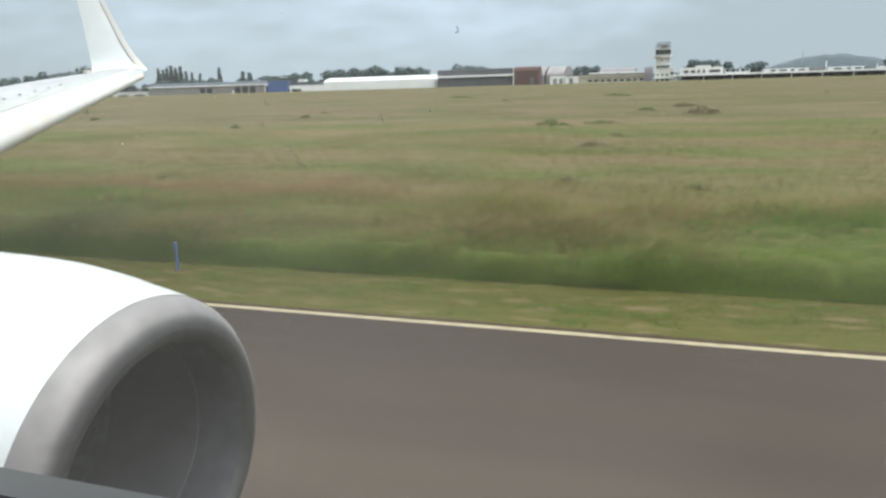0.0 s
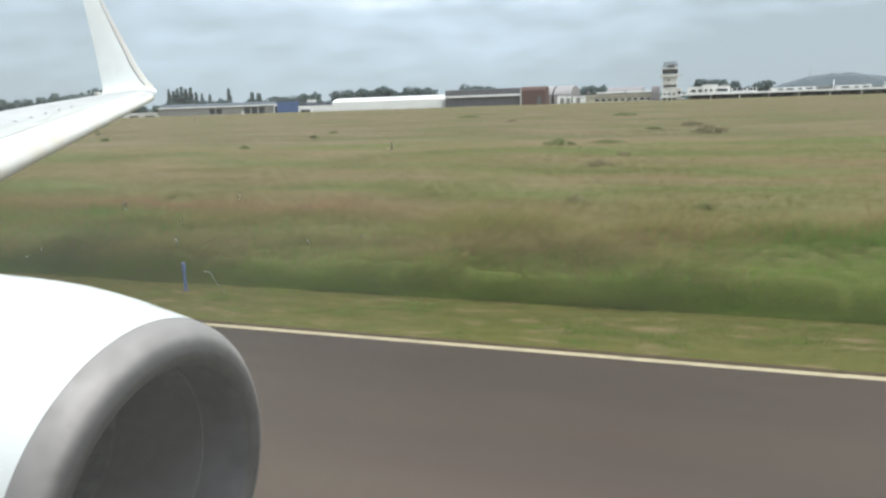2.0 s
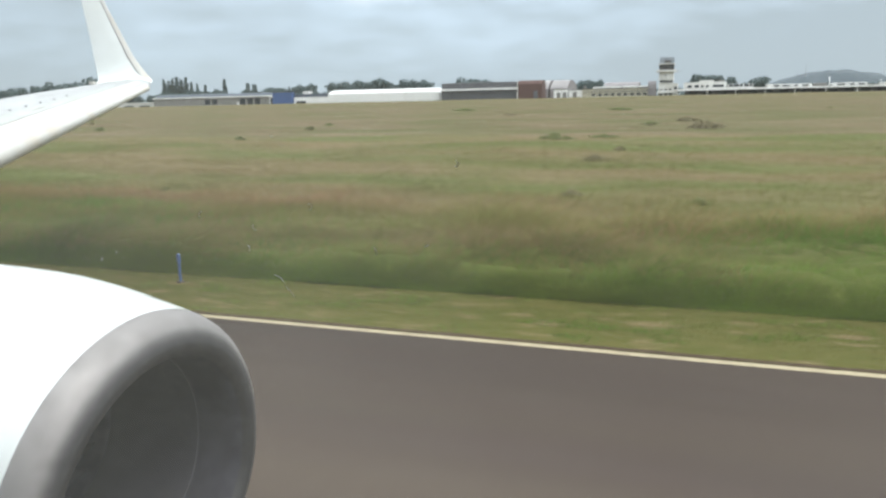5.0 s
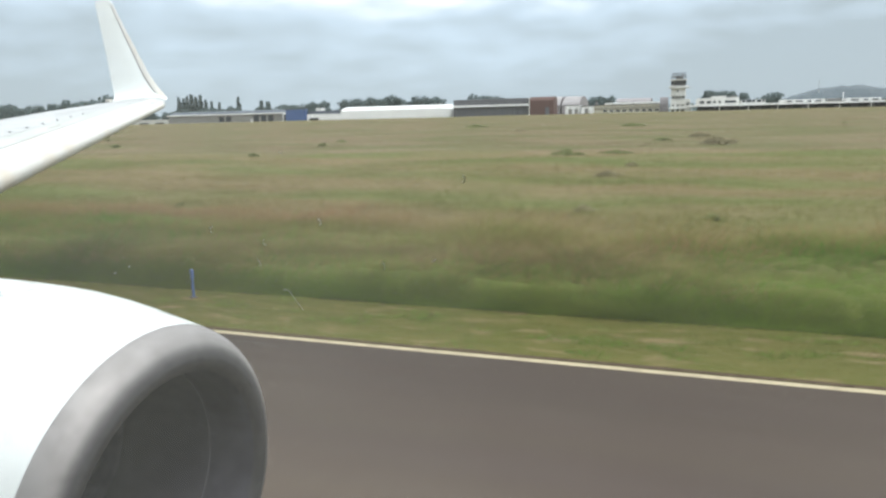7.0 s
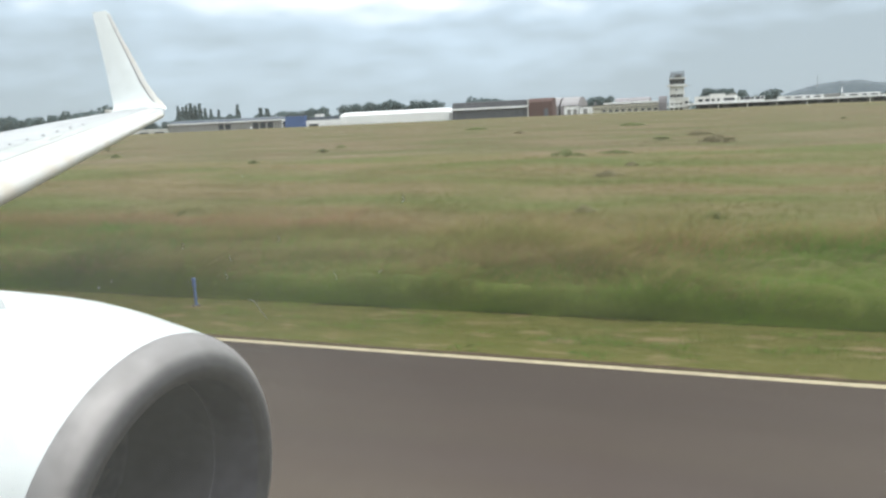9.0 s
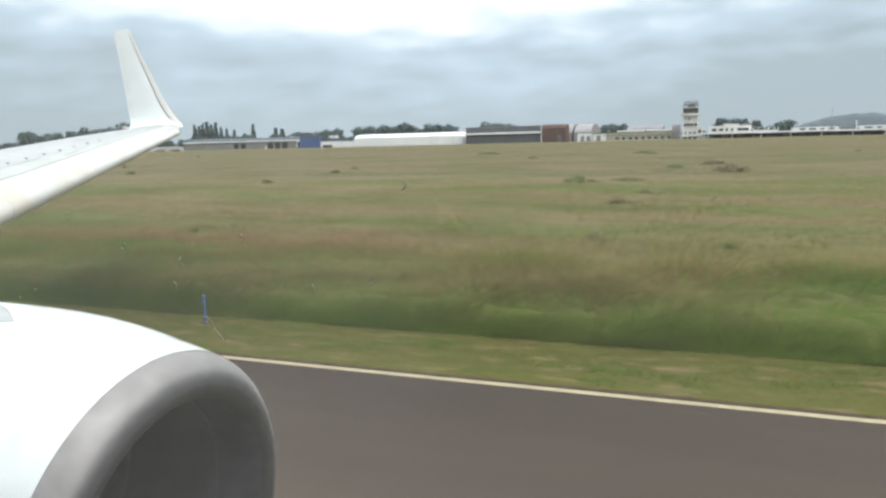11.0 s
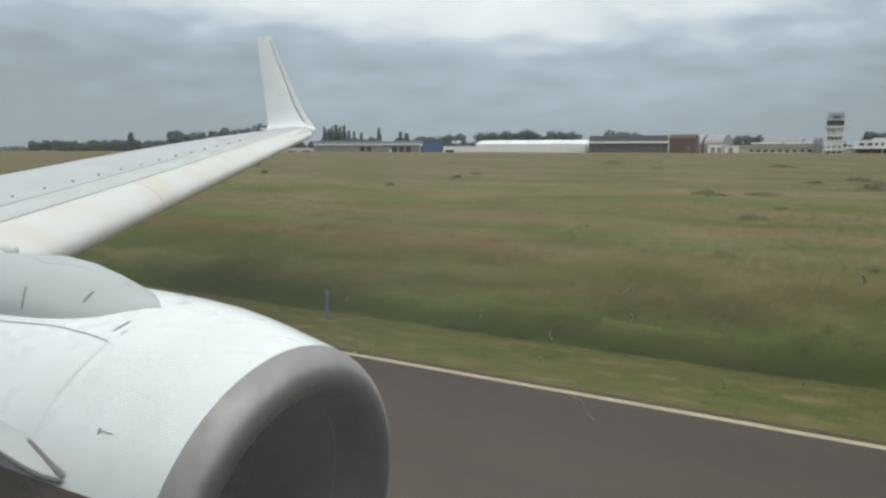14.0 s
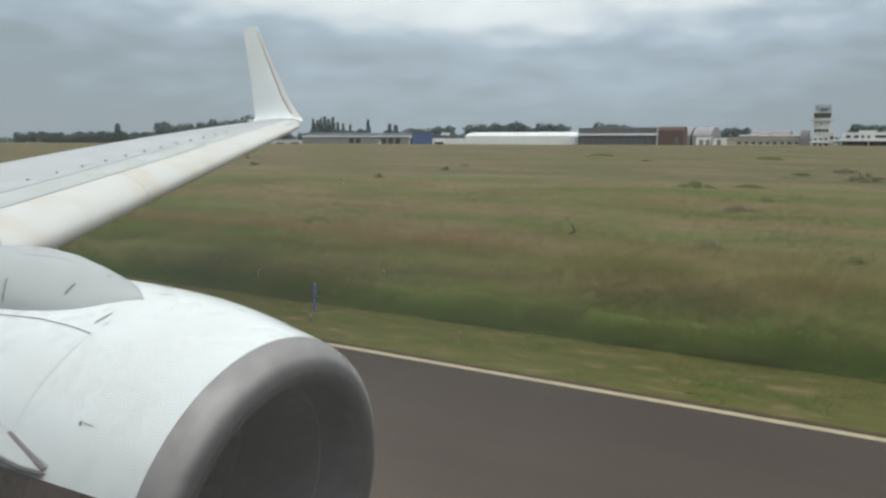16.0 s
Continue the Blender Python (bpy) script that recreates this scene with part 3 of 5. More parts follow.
cowl = spun(COWL, "engine_cowl", M_white, airliner, "glossy white engine cowl", 0.1)
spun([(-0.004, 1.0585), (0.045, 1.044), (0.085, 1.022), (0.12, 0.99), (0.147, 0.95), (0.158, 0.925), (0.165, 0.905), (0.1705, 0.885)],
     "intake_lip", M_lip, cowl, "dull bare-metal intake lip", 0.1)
# inner lip: shade and dark reflection are in the colour of this ring
spun([(0.1705, 0.885), (0.172, 0.865), (0.167, 0.842), (0.152, 0.820), (0.13, 0.802)], "inner_lip", M_lipin, cowl, "inner intake lip, bare metal coloured dark for shade", 0.1)
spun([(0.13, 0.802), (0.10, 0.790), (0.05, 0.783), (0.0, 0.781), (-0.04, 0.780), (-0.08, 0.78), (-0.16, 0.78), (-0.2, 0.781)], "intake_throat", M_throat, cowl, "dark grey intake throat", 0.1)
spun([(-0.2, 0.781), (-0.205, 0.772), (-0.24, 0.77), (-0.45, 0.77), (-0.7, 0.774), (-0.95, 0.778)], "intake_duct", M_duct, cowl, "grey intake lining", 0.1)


def fan():
    n = 24
    bm = bmesh.new()
    rows = []
    for s in range(7):
        r = 0.25 + 0.51 * s / 6
        tw, w = radians(25 + 38 * s / 6), 0.09 + 0.05 * s / 6
        rows.append([bm.verts.new((-sg * w * math.cos(tw), sg * w * math.sin(tw), r)) for sg in (-1, 1)])
    for p, q in zip(rows, rows[1:]):
        bm.faces.new((p[0], p[1], q[1], q[0]))
    bmesh.ops.solidify(bm, geom=bm.faces[:], thickness=0.008)
    mid = ENG + AX * -1.1
    base = Matrix((AX, AY, AZ)).transposed().to_4x4()
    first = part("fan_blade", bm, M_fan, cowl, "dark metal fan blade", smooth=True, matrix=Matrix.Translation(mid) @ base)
    for i in range(1, n):
        ob = new("fan_blade", first.data)
        ob.matrix_basis = Matrix.Translation(mid) @ base @ Matrix.Rotation(2 * math.pi * i / n, 4, "X")
        ob.parent = cowl
        tagged(ob, "dark metal fan blade")
    spun([(-0.62, 0.004), (-0.66, 0.06), (-0.76, 0.14), (-0.9, 0.22), (-1.0, 0.255), (-1.15, 0.26)], "spinner", M_fan, cowl, "dark pointed spinner", n=32)
    spun([(-1.45, 0.02), (-1.45, 0.775), (-0.94, 0.775)], "fan_case", M_fan, cowl, "", n=48)


fan()


def on_cowl(s, deg, out=0.003):
    return nac(s, cowl_r(s) + out, deg)


def on_cowl_ribbon(name, pts, width, mat, label="", steps=14):
    """A thin strip lying on the cowl through (s, degrees) points."""
    line = []
    for (xa, da), (xb, db) in zip(pts, pts[1:]):
        for k in range(steps):
            line.append((xa + (xb - xa) * k / steps, da + (db - da) * k / steps))
    line.append(pts[-1])
    bm = bmesh.new()
    prev = None
    for i, (x, dg) in enumerate(line):
        a, b = line[max(0, i - 1)], line[min(len(line) - 1, i + 1)]
        t = on_cowl(*b) - on_cowl(*a)
        side = t.cross(nac(x, 1, dg) - nac(x, 0, dg)).normalized() * width / 2
        row = [bm.verts.new(on_cowl(x, dg) + side), bm.verts.new(on_cowl(x, dg) - side)]
        if prev:
            bm.faces.new((prev[0], prev[1], row[1], row[0]))
        prev = row
    return part(name, bm, mat, cowl, label)


on_cowl_ribbon("cowl_joint", [(-0.881, 26.5), (-1.1, 26.1), (-1.354, 26.4), (-1.6, 27.8), (-1.85, 29.9), (-2.4, 33)], 0.0065, M_seam, "dark cowl joint")
on_cowl_ribbon("cowl_joint", [(-0.881, 26.5), (-0.882, 38), (-0.885, 49), (-0.87, 58), (-0.87, 80), (-0.87, 130)], 0.0032, M_fair)
on_cowl_ribbon("latch_mark", [(-0.934, 17.0), (-0.946, 22.5)], 0.014, M_seam, "dark painted tick")
on_cowl_ribbon("latch_mark", [(-0.867, 20.4), (-0.871, 23.1)], 0.005, M_seam)
on_cowl_ribbon("latch_mark", [(-0.921, 0.2), (-0.899, -4.9)], 0.011, M_seam, "dark painted tick")
on_cowl_ribbon("warning_mark", [(-0.49, 49.3), (-0.481, 50.6)], 0.018, M_seam, "small dark arrow mark")
on_cowl_ribbon("warning_mark", [(-0.47, 49.7), (-0.40, 49.5)], 0.006, M_seam)
on_cowl_ribbon("rivet", [(-0.067, 55.5), (-0.067, 55.9)], 0.008, M_seam)
on_cowl_ribbon("rivet", [(-0.987, 55.1), (-0.987, 55.5)], 0.008, M_seam)


def strake():
    """The fin on the inboard side of the cowl."""
    rows = []
    for k in range(15):
        u = k / 14
        s = -0.545 - 1.2 * u
        dg = 63.6 - 4.5 * min(1.0, u * 3.2) - 1.4 * u
        base = on_cowl(s, dg, -0.012)
        nrm = (nac(s, 1, dg + 22) - nac(s, 0, dg + 22)).normalized()
        hgt = 0.016 + 0.24 * min(1.0, u / 0.6) ** 0.62
        tang = AX.cross(nrm).normalized()
        half = 0.02
        rows.append([base + tang * half * 1.6, base + nrm * hgt + tang * half * 0.5, base + nrm * (hgt + 0.012), base + nrm * hgt - tang * half * 0.5, base - tang * half * 1.6])
    part("strake", loft(rows), M_fair, cowl, "pale grey aerodynamic strake")
    seal = [on_cowl(-0.55 - 0.33 * k / 8, 63.2 - 4.6 * k / 8, 0.012) for k in range(9)]
    part("strake_edge", tube(seal, [0.013, 0.017, 0.018, 0.017, 0.016, 0.016, 0.016, 0.016, 0.014], 8), M_seal, cowl, "worn pinkish-grey strake seal", smooth=True)
    rim = [Vector(r[2]) for r in rows]
    part("strake_rim", tube(rim, [0.012] * 4 + [0.009] * 11, 6), M_seal, cowl, "worn dark strake rim", smooth=True)
    # added dark shell: the ground's reflection under the cowl, painted in brown
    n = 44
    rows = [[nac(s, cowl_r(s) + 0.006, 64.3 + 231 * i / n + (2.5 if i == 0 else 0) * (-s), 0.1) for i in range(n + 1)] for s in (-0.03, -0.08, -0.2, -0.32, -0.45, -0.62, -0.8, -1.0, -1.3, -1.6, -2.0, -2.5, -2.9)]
    part("lower_cowl", loft(rows, closed=False), M_belly, cowl, "lower cowl coloured dark brown for the ground's reflection", smooth=True)


strake()


def pylon():
    """The fairing that grows out of the cowl's top and runs back under the wing."""
    secs = []
    # ahead of the edge, half width in degrees, rise over the cowl
    for s, half, top in ((-0.925, 0.4, 0.002), (-0.955, 2.0, 0.005), (-0.99, 4.2, 0.009), (-1.03, 6.7, 0.014), (-1.1, 10.8, 0.024), (-1.2, 15.6, 0.044), (-1.35, 19.8, 0.078), (-1.55, 23.0, 0.123), (-1.8, 25.4, 0.168), (-2.1, 27.6, 0.185), (-2.5, 28.0, 0.165), (-3.0, 27.0, 0.15), (-3.6, 25, 0.16), (-4.2, 21, 0.24)):
        r = cowl_r(max(s, -3.0))
        row = []
        for k in range(21):
            u = 2 * k / 20 - 1
            d = 3.5 + 2.0 * max(0.0, 1 + (s + 0.965) / 0.6) - half * u * (0.54 if u > 0 else 1.0 - 0.06 * min(1.0, max(0.0, (-s - 1.1) / 0.3)))
            row.append(nac(s, r - 0.015 + (top + 0.015) * (1 - abs(u) ** 2.3) ** 0.75, d))
        row += [nac(s, r - 0.25, 3.5 + half * 0.5), nac(s, r - 0.25, 3.5 - half * 0.5)]
        secs.append(row)
    return part("pylon_fairing", loft(secs), M_fair, cowl, "smooth grey pylon fairing", smooth=True), secs


PYLON, PSECS = pylon()


def pylon_mark(i0, k0, i1, k1, w, mat=M_seam):
    """A short painted stroke across the fairing between two of its stations."""
    def at(i, k):
        a, b = PSECS[int(i)], PSECS[min(len(PSECS) - 1, int(i) + 1)]
        f, g = i - int(i), k - int(k)
        p = Vector(a[int(k)]).lerp(Vector(a[int(k) + 1]), g)
        q = Vector(b[int(k)]).lerp(Vector(b[int(k) + 1]), g)
        return p.lerp(q, f)
    pts = [at(i0 + (i1 - i0) * s / 6, k0 + (k1 - k0) * s / 6) for s in range(7)]
    part("stroke", tube(pts, [w * 0.4] + [w] * 5 + [w * 0.4], 6), mat, cowl, "dark painted stroke")


pylon_mark(6.05, 3.2, 6.2, 6.0, 0.010)
pylon_mark(7.85, 0.9, 8.2, 3.7, 0.009)
pylon_mark(5.8, 12.0, 6.0, 11.4, 0.005)
pylon_mark(8.8, 9.7, 8.9, 10.2, 0.006)
pylon_mark(9.1, 11.0, 9.2, 11.6, 0.006)
pylon_mark(7.2, 10.2, 8.7, 8.0, 0.003, M_wing)
pylon_mark(8.7, 8.0, 9.3, 9.0, 0.003, M_wing)

# wing: leading edge, chord and height along the span
def wing_at(y):
    d = 15.5 - y
    le_x, c = -13.16 + 0.525 * d, 1.74 + 0.245 * d
    return le_x, c, 4.42 - 0.121 * d


def aft_lift(y, u):
    """The raised spoiler and flap part of the upper side."""
    return 0.215 * (1 - (max(0.0, y - 6.5) / 9) ** 2) * min(1.0, max(0.0, (u - 0.13) / 0.42))


UP = [(0.0, 0.0), (0.01, 0.017), (0.03, 0.030), (0.07, 0.045), (0.13, 0.059), (0.2, 0.068), (0.32, 0.075), (0.45, 0.073), (0.6, 0.062), (0.75, 0.043), (0.88, 0.022), (1.0, 0.003)]
LO = [(1.0, -0.003), (0.8, -0.012), (0.6, -0.03), (0.4, -0.045), (0.25, -0.048), (0.12, -0.042), (0.05, -0.03), (0.02, -0.02), (0.005, -0.01)]


def section(y):
    le, c, top = wing_at(y)
    z0 = top - 0.066 * c - 0.01
    up = [(u, v * c + aft_lift(y, u)) for u, v in UP]
    lo = [(u, v * c + aft_lift(y, u) * (1 if u > 0.9 else 0.3)) for u, v in LO]
    return [(le - u * c, y, z0 + v) for u, v in up + lo]


STATIONS = [-0.05, 1.2, 2.6, 4.0, 5.5, 7.5, 9.5, 11.5, 13.5, 15.0, 15.5]
wing = part("wing", loft([section(y) for y in STATIONS]), M_wing, airliner, "pale grey swept wing", smooth=True)


def wing_top(y, u, out=0.0):
    le, c, top = wing_at(y)
    v = float(np.interp(u, [p[0] for p in UP], [p[1] for p in UP]))
    return Vector((le - u * c, y, top - 0.066 * c - 0.01 + v * c + aft_lift(y, u) + out))


def slat(y0, y1):
    """A leading-edge piece let down ahead of the wing, a shell with thickness."""
    secs = []
    for k in range(9):
        y = y0 + (y1 - y0) * k / 8
        le, c, top = wing_at(y)
        low = 4.42 - 0.121 * (15.5 - y) - 0.078 * c - 0.03
        fx = le + 0.012 * c + 0.05
        te = wing_top(y, 0.125 + 0.06 * max(0.0, y - 8) / 7.5, 0.012)
        under, nose = Vector((fx - 0.07 * c, low - 0.040 * c)), Vector((fx, low - 0.002 * c))
        tip = Vector((te.x, te.z))
        h = tip.y - nose.y
        ctrl = [under, under + Vector((0.045 * c, -0.012 * c)), nose - Vector((-0.004, 0.018 * c)), nose]
        face = [nose, nose + Vector((0.0, h * 0.42)), tip + Vector((0.085 * c, -h * 0.20)), tip]

        def bez(p, t):
            return p[0] * (1 - t) ** 3 + p[1] * 3 * t * (1 - t) ** 2 + p[2] * 3 * t * t * (1 - t) + p[3] * t ** 3
        outer = [bez(ctrl, t / 5) for t in range(5)] + [bez(face, t / 10) for t in range(11)]
        inner = [p + Vector((-0.035 if 0 < i < 15 else -0.004, -0.02 if i > 7 else 0.02)) for i, p in enumerate(outer)]
        secs.append([(p.x, y, p.y) for p in outer + inner[::-1]])
    part("slat", loft(secs), M_slat, wing, "white leading-edge slat with cream stains", smooth=True)


for a, b in ((3.3, 6.78), (6.788, 9.6), (9.608, 12.3), (12.308, 15.25)):
    slat(a, b)


def wing_joint(pts, w, mat=M_seam, name="panel_joint"):
    """A line let in along the wing's upper side; pts are (y, share of the chord)."""
    bm = bmesh.new()
    prev = None
    for (ya, ua), (yb, ub) in zip(pts, pts[1:]):
        for k in range(13):
            y, u = ya + (yb - ya) * k / 12, ua + (ub - ua) * k / 12
            le, c, _ = wing_at(y)
            row = [bm.verts.new(wing_top(y, u - w / 2 / c, 0.005)), bm.verts.new(wing_top(y, u + w / 2 / c, 0.005))]
            if prev:
                bm.faces.new((prev[0], prev[1], row[1], row[0]))
            prev = row
    part(name, bm, mat, wing, smooth=True)


def wing_panel(y0, y1, u0, u1, mat, label=""):
    """A skin panel on the wing's upper side."""
    bm = bmesh.new()
    prev = None
    for k in range(25):
        y = y0 + (y1 - y0) * k / 24
        row = [bm.verts.new(wing_top(y, u0(y) + (u1(y) - u0(y)) * q / 4, 0.003)) for q in range(5)]
        if prev:
            for q in range(4):
                bm.faces.new((prev[q], prev[q + 1], row[q + 1], row[q]))
        prev = row
    part("wing_panel", bm, mat, wing, label, smooth=True)


def slat_edge(y):
    return 0.125 + 0.06 * max(0.0, y - 8) / 7.5


wing_panel(3.3, 13.8, lambda y: slat_edge(y) + 0.004, lambda y: max(slat_edge(y) + 0.02, 0.212 + 0.0035 * (y - 3)), M_panel, "paler greenish-white skin panel")
wing_joint([(3.3, slat_edge(3.3) + 0.008), (8.0, 0.133), (14.9, slat_edge(14.9) + 0.008)], 0.03)
wing_joint([(3.0, 0.215), (9.0, 0.235)], 0.022)
wing_joint([(9.0, 0.235), (13.0, 0.25)], 0.009)
for y, u, w in ((9.6, 0.185, 0.05), (10.3, 0.215, 0.035), (11.1, 0.20, 0.03)):
    wing_joint([(y, u), (y + 0.55, u + 0.006)], w, M_stain, "dark_scuff")
wing_joint([(9.0, 0.225), (9.05, 0.14)], 0.03)
wing_joint([(11.5, 0.62), (14.9, 0.62)], 0.02)
wing_joint([(10.6, 0.235), (10.7, 0.36), (14.6, 0.40)], 0.018)
wing_joint([(12.6, 0.245), (12.7, 0.39)], 0.018)
wing_joint([(6.78, 0.14), (6.8, 0.22)], 0.012)
wing_joint([(3.0, 0.6), (11.2, 0.64)], 0.02)
for i in range(13):
    y = 4.88 + 0.55 * i
    p = wing_top(y, 0.27)
    part("vortex_generator", box(p.x - 0.03, p.x + 0.03, y - 0.004, y + 0.004, p.z - 0.01, p.z + 0.017, 0.002), M_seam, wing, "small dark fin")
part("slat_track_fairing", loft([[(x, 3.9 + r * math.cos(2 * math.pi * k / 12), 2.80 + 0.06 * (x + 7.3) + r * math.sin(2 * math.pi * k / 12)) for k in range(12)]
     for x, r in ((-7.02, 0.02), (-7.04, 0.05), (-7.09, 0.075), (-7.2, 0.085), (-7.6, 0.08))]), M_slat, wing, "rounded pale fairing", smooth=True)


def winglet():
    # rows of: leading x, trailing x, y, z, thickness, lean of the section from level
    rows = [(-13.12, -15.05, 15.5, 4.355, 0.17, 0), (-13.21, -15.07, 15.66, 4.375, 0.15, 14), (-13.33, -15.11, 15.80, 4.43, 0.14, 34), (-13.50, -15.16, 15.89, 4.53, 0.13, 58), (-13.70, -15.22, 15.94, 4.70, 0.12, 74),
            (-14.00, -15.31, 15.985, 5.05, 0.105, 80), (-14.38, -15.44, 16.05, 5.65, 0.085, 82), (-14.80, -15.62, 16.13, 6.3, 0.065, 82), (-15.19, -15.79, 16.20, 6.96, 0.045, 82), (-15.31, -15.80, 16.21, 7.08, 0.02, 82)]
    secs = []
    for le, te, y, z, th, lean in rows:
        c = le - te
        a = radians(lean)
        n_y, n_z = -math.sin(a), math.cos(a)
        row = []
        for u, v in [(0, 0), (0.02, 0.28), (0.08, 0.62), (0.2, 0.92), (0.4, 1.0), (0.65, 0.7), (0.88, 0.25), (1, 0.02), (0.8, -0.25), (0.5, -0.55), (0.25, -0.6), (0.08, -0.42), (0.02, -0.2)]:
            row.append((le - u * c, y + n_y * v * th / 2, z + n_z * v * th / 2))
        secs.append(row)
    w = part("winglet", loft(secs), M_white, wing, "white upswept winglet", smooth=True)
    # erosion strip along the leading edge
    bm = bmesh.new()
    prev = None
    for le, te, y, z, th, lean in rows[3:-1]:
        c, a = le - te, radians(lean)
        n_y, n_z = -math.sin(a), math.cos(a)
        row = [bm.verts.new((le - u * c, y + n_y * (v * th / 2 + 0.004), z + n_z * (v * th / 2 + 0.004))) for u, v in ((0.122, 0.745), (0.152, 0.81))]
        if prev:
            bm.faces.new((prev[0], prev[1], row[1], row[0]))
        prev = row
    band = bmesh.new()
    prev = None
    for le, te, y, z, th, lean in rows[2:-1]:
        c, a = le - te, radians(lean)
        n_y, n_z = -math.sin(a), math.cos(a)
        row = [band.verts.new((le - u * c + (0.003 if u == 0 else 0), y + n_y * (v * th / 2 + 0.003), z + n_z * (v * th / 2 + 0.003))) for u, v in ((0, 0), (0.02, 0.28), (0.08, 0.62), (0.125, 0.75))]
        if prev:
            for q in range(3):
                band.faces.new((prev[q], prev[q + 1], row[q + 1], row[q]))
        prev = row
    part("leading_edge_strip", band, M_slat, wing, "worn pale leading-edge strip", smooth=True)
    part("winglet_joint", bm, M_seal, wing, "dark erosion-strip joint", smooth=True)


winglet()
part("tip_light", box(-14.99, -14.86, 15.38, 15.5, 4.36, 4.43, 0.012), M_slat, wing)


SPECKS = ((-0.0811, 3.7305), (-0.1072, 3.7197), (-0.1033, 3.7211), (-0.0693, 3.7284), (-0.0708, 3.7230), (-0.0569, 3.7316), (-0.0437, 3.7236), (-0.0282, 3.7398), (-0.0639, 3.7450), (-0.0341, 3.7255))


def fuselage():
    """The hull beside the camera, a closed tube with one window cut through it."""
    cy, cz, R = -1.79, 3.35, 1.92
    xs_ = [-24.0, -16, -10, -5, -2, -1, -0.6, -0.32, 0.20, 0.5, 1, 2, 4, 8.0]
    lo_a, hi_a = math.asin((3.56 - cz) / R), math.asin((4.1 - cz) / R)
    angs = sorted([lo_a, hi_a] + [lo_a + (hi_a - lo_a) * k / 3 for k in (1, 2)] + [hi_a + (2 * math.pi + lo_a - hi_a) * k / 44 for k in range(1, 44)])
    bm = bmesh.new()
    grid = [[bm.verts.new((x, cy + R * math.cos(a), cz + R * math.sin(a))) for a in angs] for x in xs_]
    n = len(angs)
    for i in range(len(xs_) - 1):
        for j in range(n):
            k = (j + 1) % n
            if xs_[i] == -0.32 and lo_a - 1e-6 < angs[j] < hi_a - 1e-6:
                continue
            bm.faces.new((grid[i][j], grid[i][k], grid[i + 1][k], grid[i + 1][j]))
    bm.faces.new(grid[0])
    bm.faces.new(grid[-1])
    hull = part("fuselage", bm, M_hull, airliner, "blue-grey fuselage side with a cabin window", smooth=True)
    # window surround: a rounded ring lining the opening
    bm = bmesh.new()
    cx, cz2, hw, hh, rad = -0.078, 3.831, 0.153, 0.167, 0.055

    def rr(grow, y):
        pts = []
        for qx, qz, a0 in ((1, 1, 0), (-1, 1, 90), (-1, -1, 180), (1, -1, 270)):
            for s in range(7):
                a = radians(a0 + 15 * s)
                pts.append((cx + qx * (hw - rad) + (rad + grow) * math.cos(a), y, cz2 + qz * (hh - rad) + (rad + grow) * math.sin(a)))
        return pts
    part("window_surround", loft([rr(0.03, 0.048), rr(0.008, 0.052), rr(0.0, 0.06), rr(0.002, 0.07), rr(0.02, 0.09), rr(0.05, 0.112), rr(0.11, 0.118)], caps=False), M_cabin, hull, "dark grey window surround", smooth=True)
    pane = part("window_pane", loft([rr(0.06, 0.1122), rr(0.06, 0.1142)]), M_acrylic, hull, "dusty scratched acrylic window pane")
    pane.visible_shadow = False
    # dried droplets and one curled fibre on the pane
    rnd = random.Random(12)
    fibre = [(-0.0655, 0.1112, 3.7185), (-0.0642, 0.1112, 3.7183), (-0.0634, 0.1112, 3.7172), (-0.0629, 0.1112, 3.7162), (-0.0620, 0.1112, 3.7155), (-0.0614, 0.1112, 3.7145)]
    part("fibre", tube(fibre, 0.00005, 5), M_speck, hull, "thin pale fibre stuck to the pane")
    for x, z in SPECKS:
        a, r = rnd.uniform(0, 6.3), rnd.uniform(0.00004, 0.00009)
        pts = []
        for k in range(rnd.choice((2, 3, 5))):
            pts.append((x, 0.1112, z))
            a += rnd.uniform(0.2, 0.9)
            x, z = x + 0.0004 * math.cos(a), z + 0.0004 * math.sin(a)
        part("speck", tube(pts, r, 5), M_speck, hull, "dried droplet")


fuselage()

# ---- buildings across the field ----
SHIFT = 42.0
G = 3.4                     # ground level by the buildings


def ramp_box(name, parent, mat, x0, x1, y0, y1, z0, z1, label="", bevel=0.0):
    return part(name, box(x0 + SHIFT, x1 + SHIFT, y0, y1, z0, z1, bevel), mat, parent, label)


def window_unit(parent, x, w, y, z0, z1, framed=True):
    fr = ramp_box("window", parent, M_plaster if framed else M_dark, x, x + w, y - 0.12, y + 0.05, z0, z1, "framed dark window")
    ramp_box("pane", fr, M_pane, x + w * 0.06, x + w * 0.94, y - 0.16, y - 0.1, z0 + 0.1, z1 - 0.1)


def gabled(x0, x1, y0, y1, z0, eave, ridge, crown=0.35):
    """A hall whose roof runs along x, with a rounded or pitched section."""
    secs = []
    ym = (y0 + y1) / 2
    for x in (x0, x1):
        row = [(x, y0, z0), (x, y0, eave)]
        for k in range(1, 8):
            u = k / 8
            row.append((x, y0 + (y1 - y0) * u, eave + (ridge - eave) * math.sin(math.pi * u) ** crown))
        row += [(x, y1, eave), (x, y1, z0)]
        secs.append([(a + SHIFT, b, c) for a, b, c in row])
    return loft(secs)


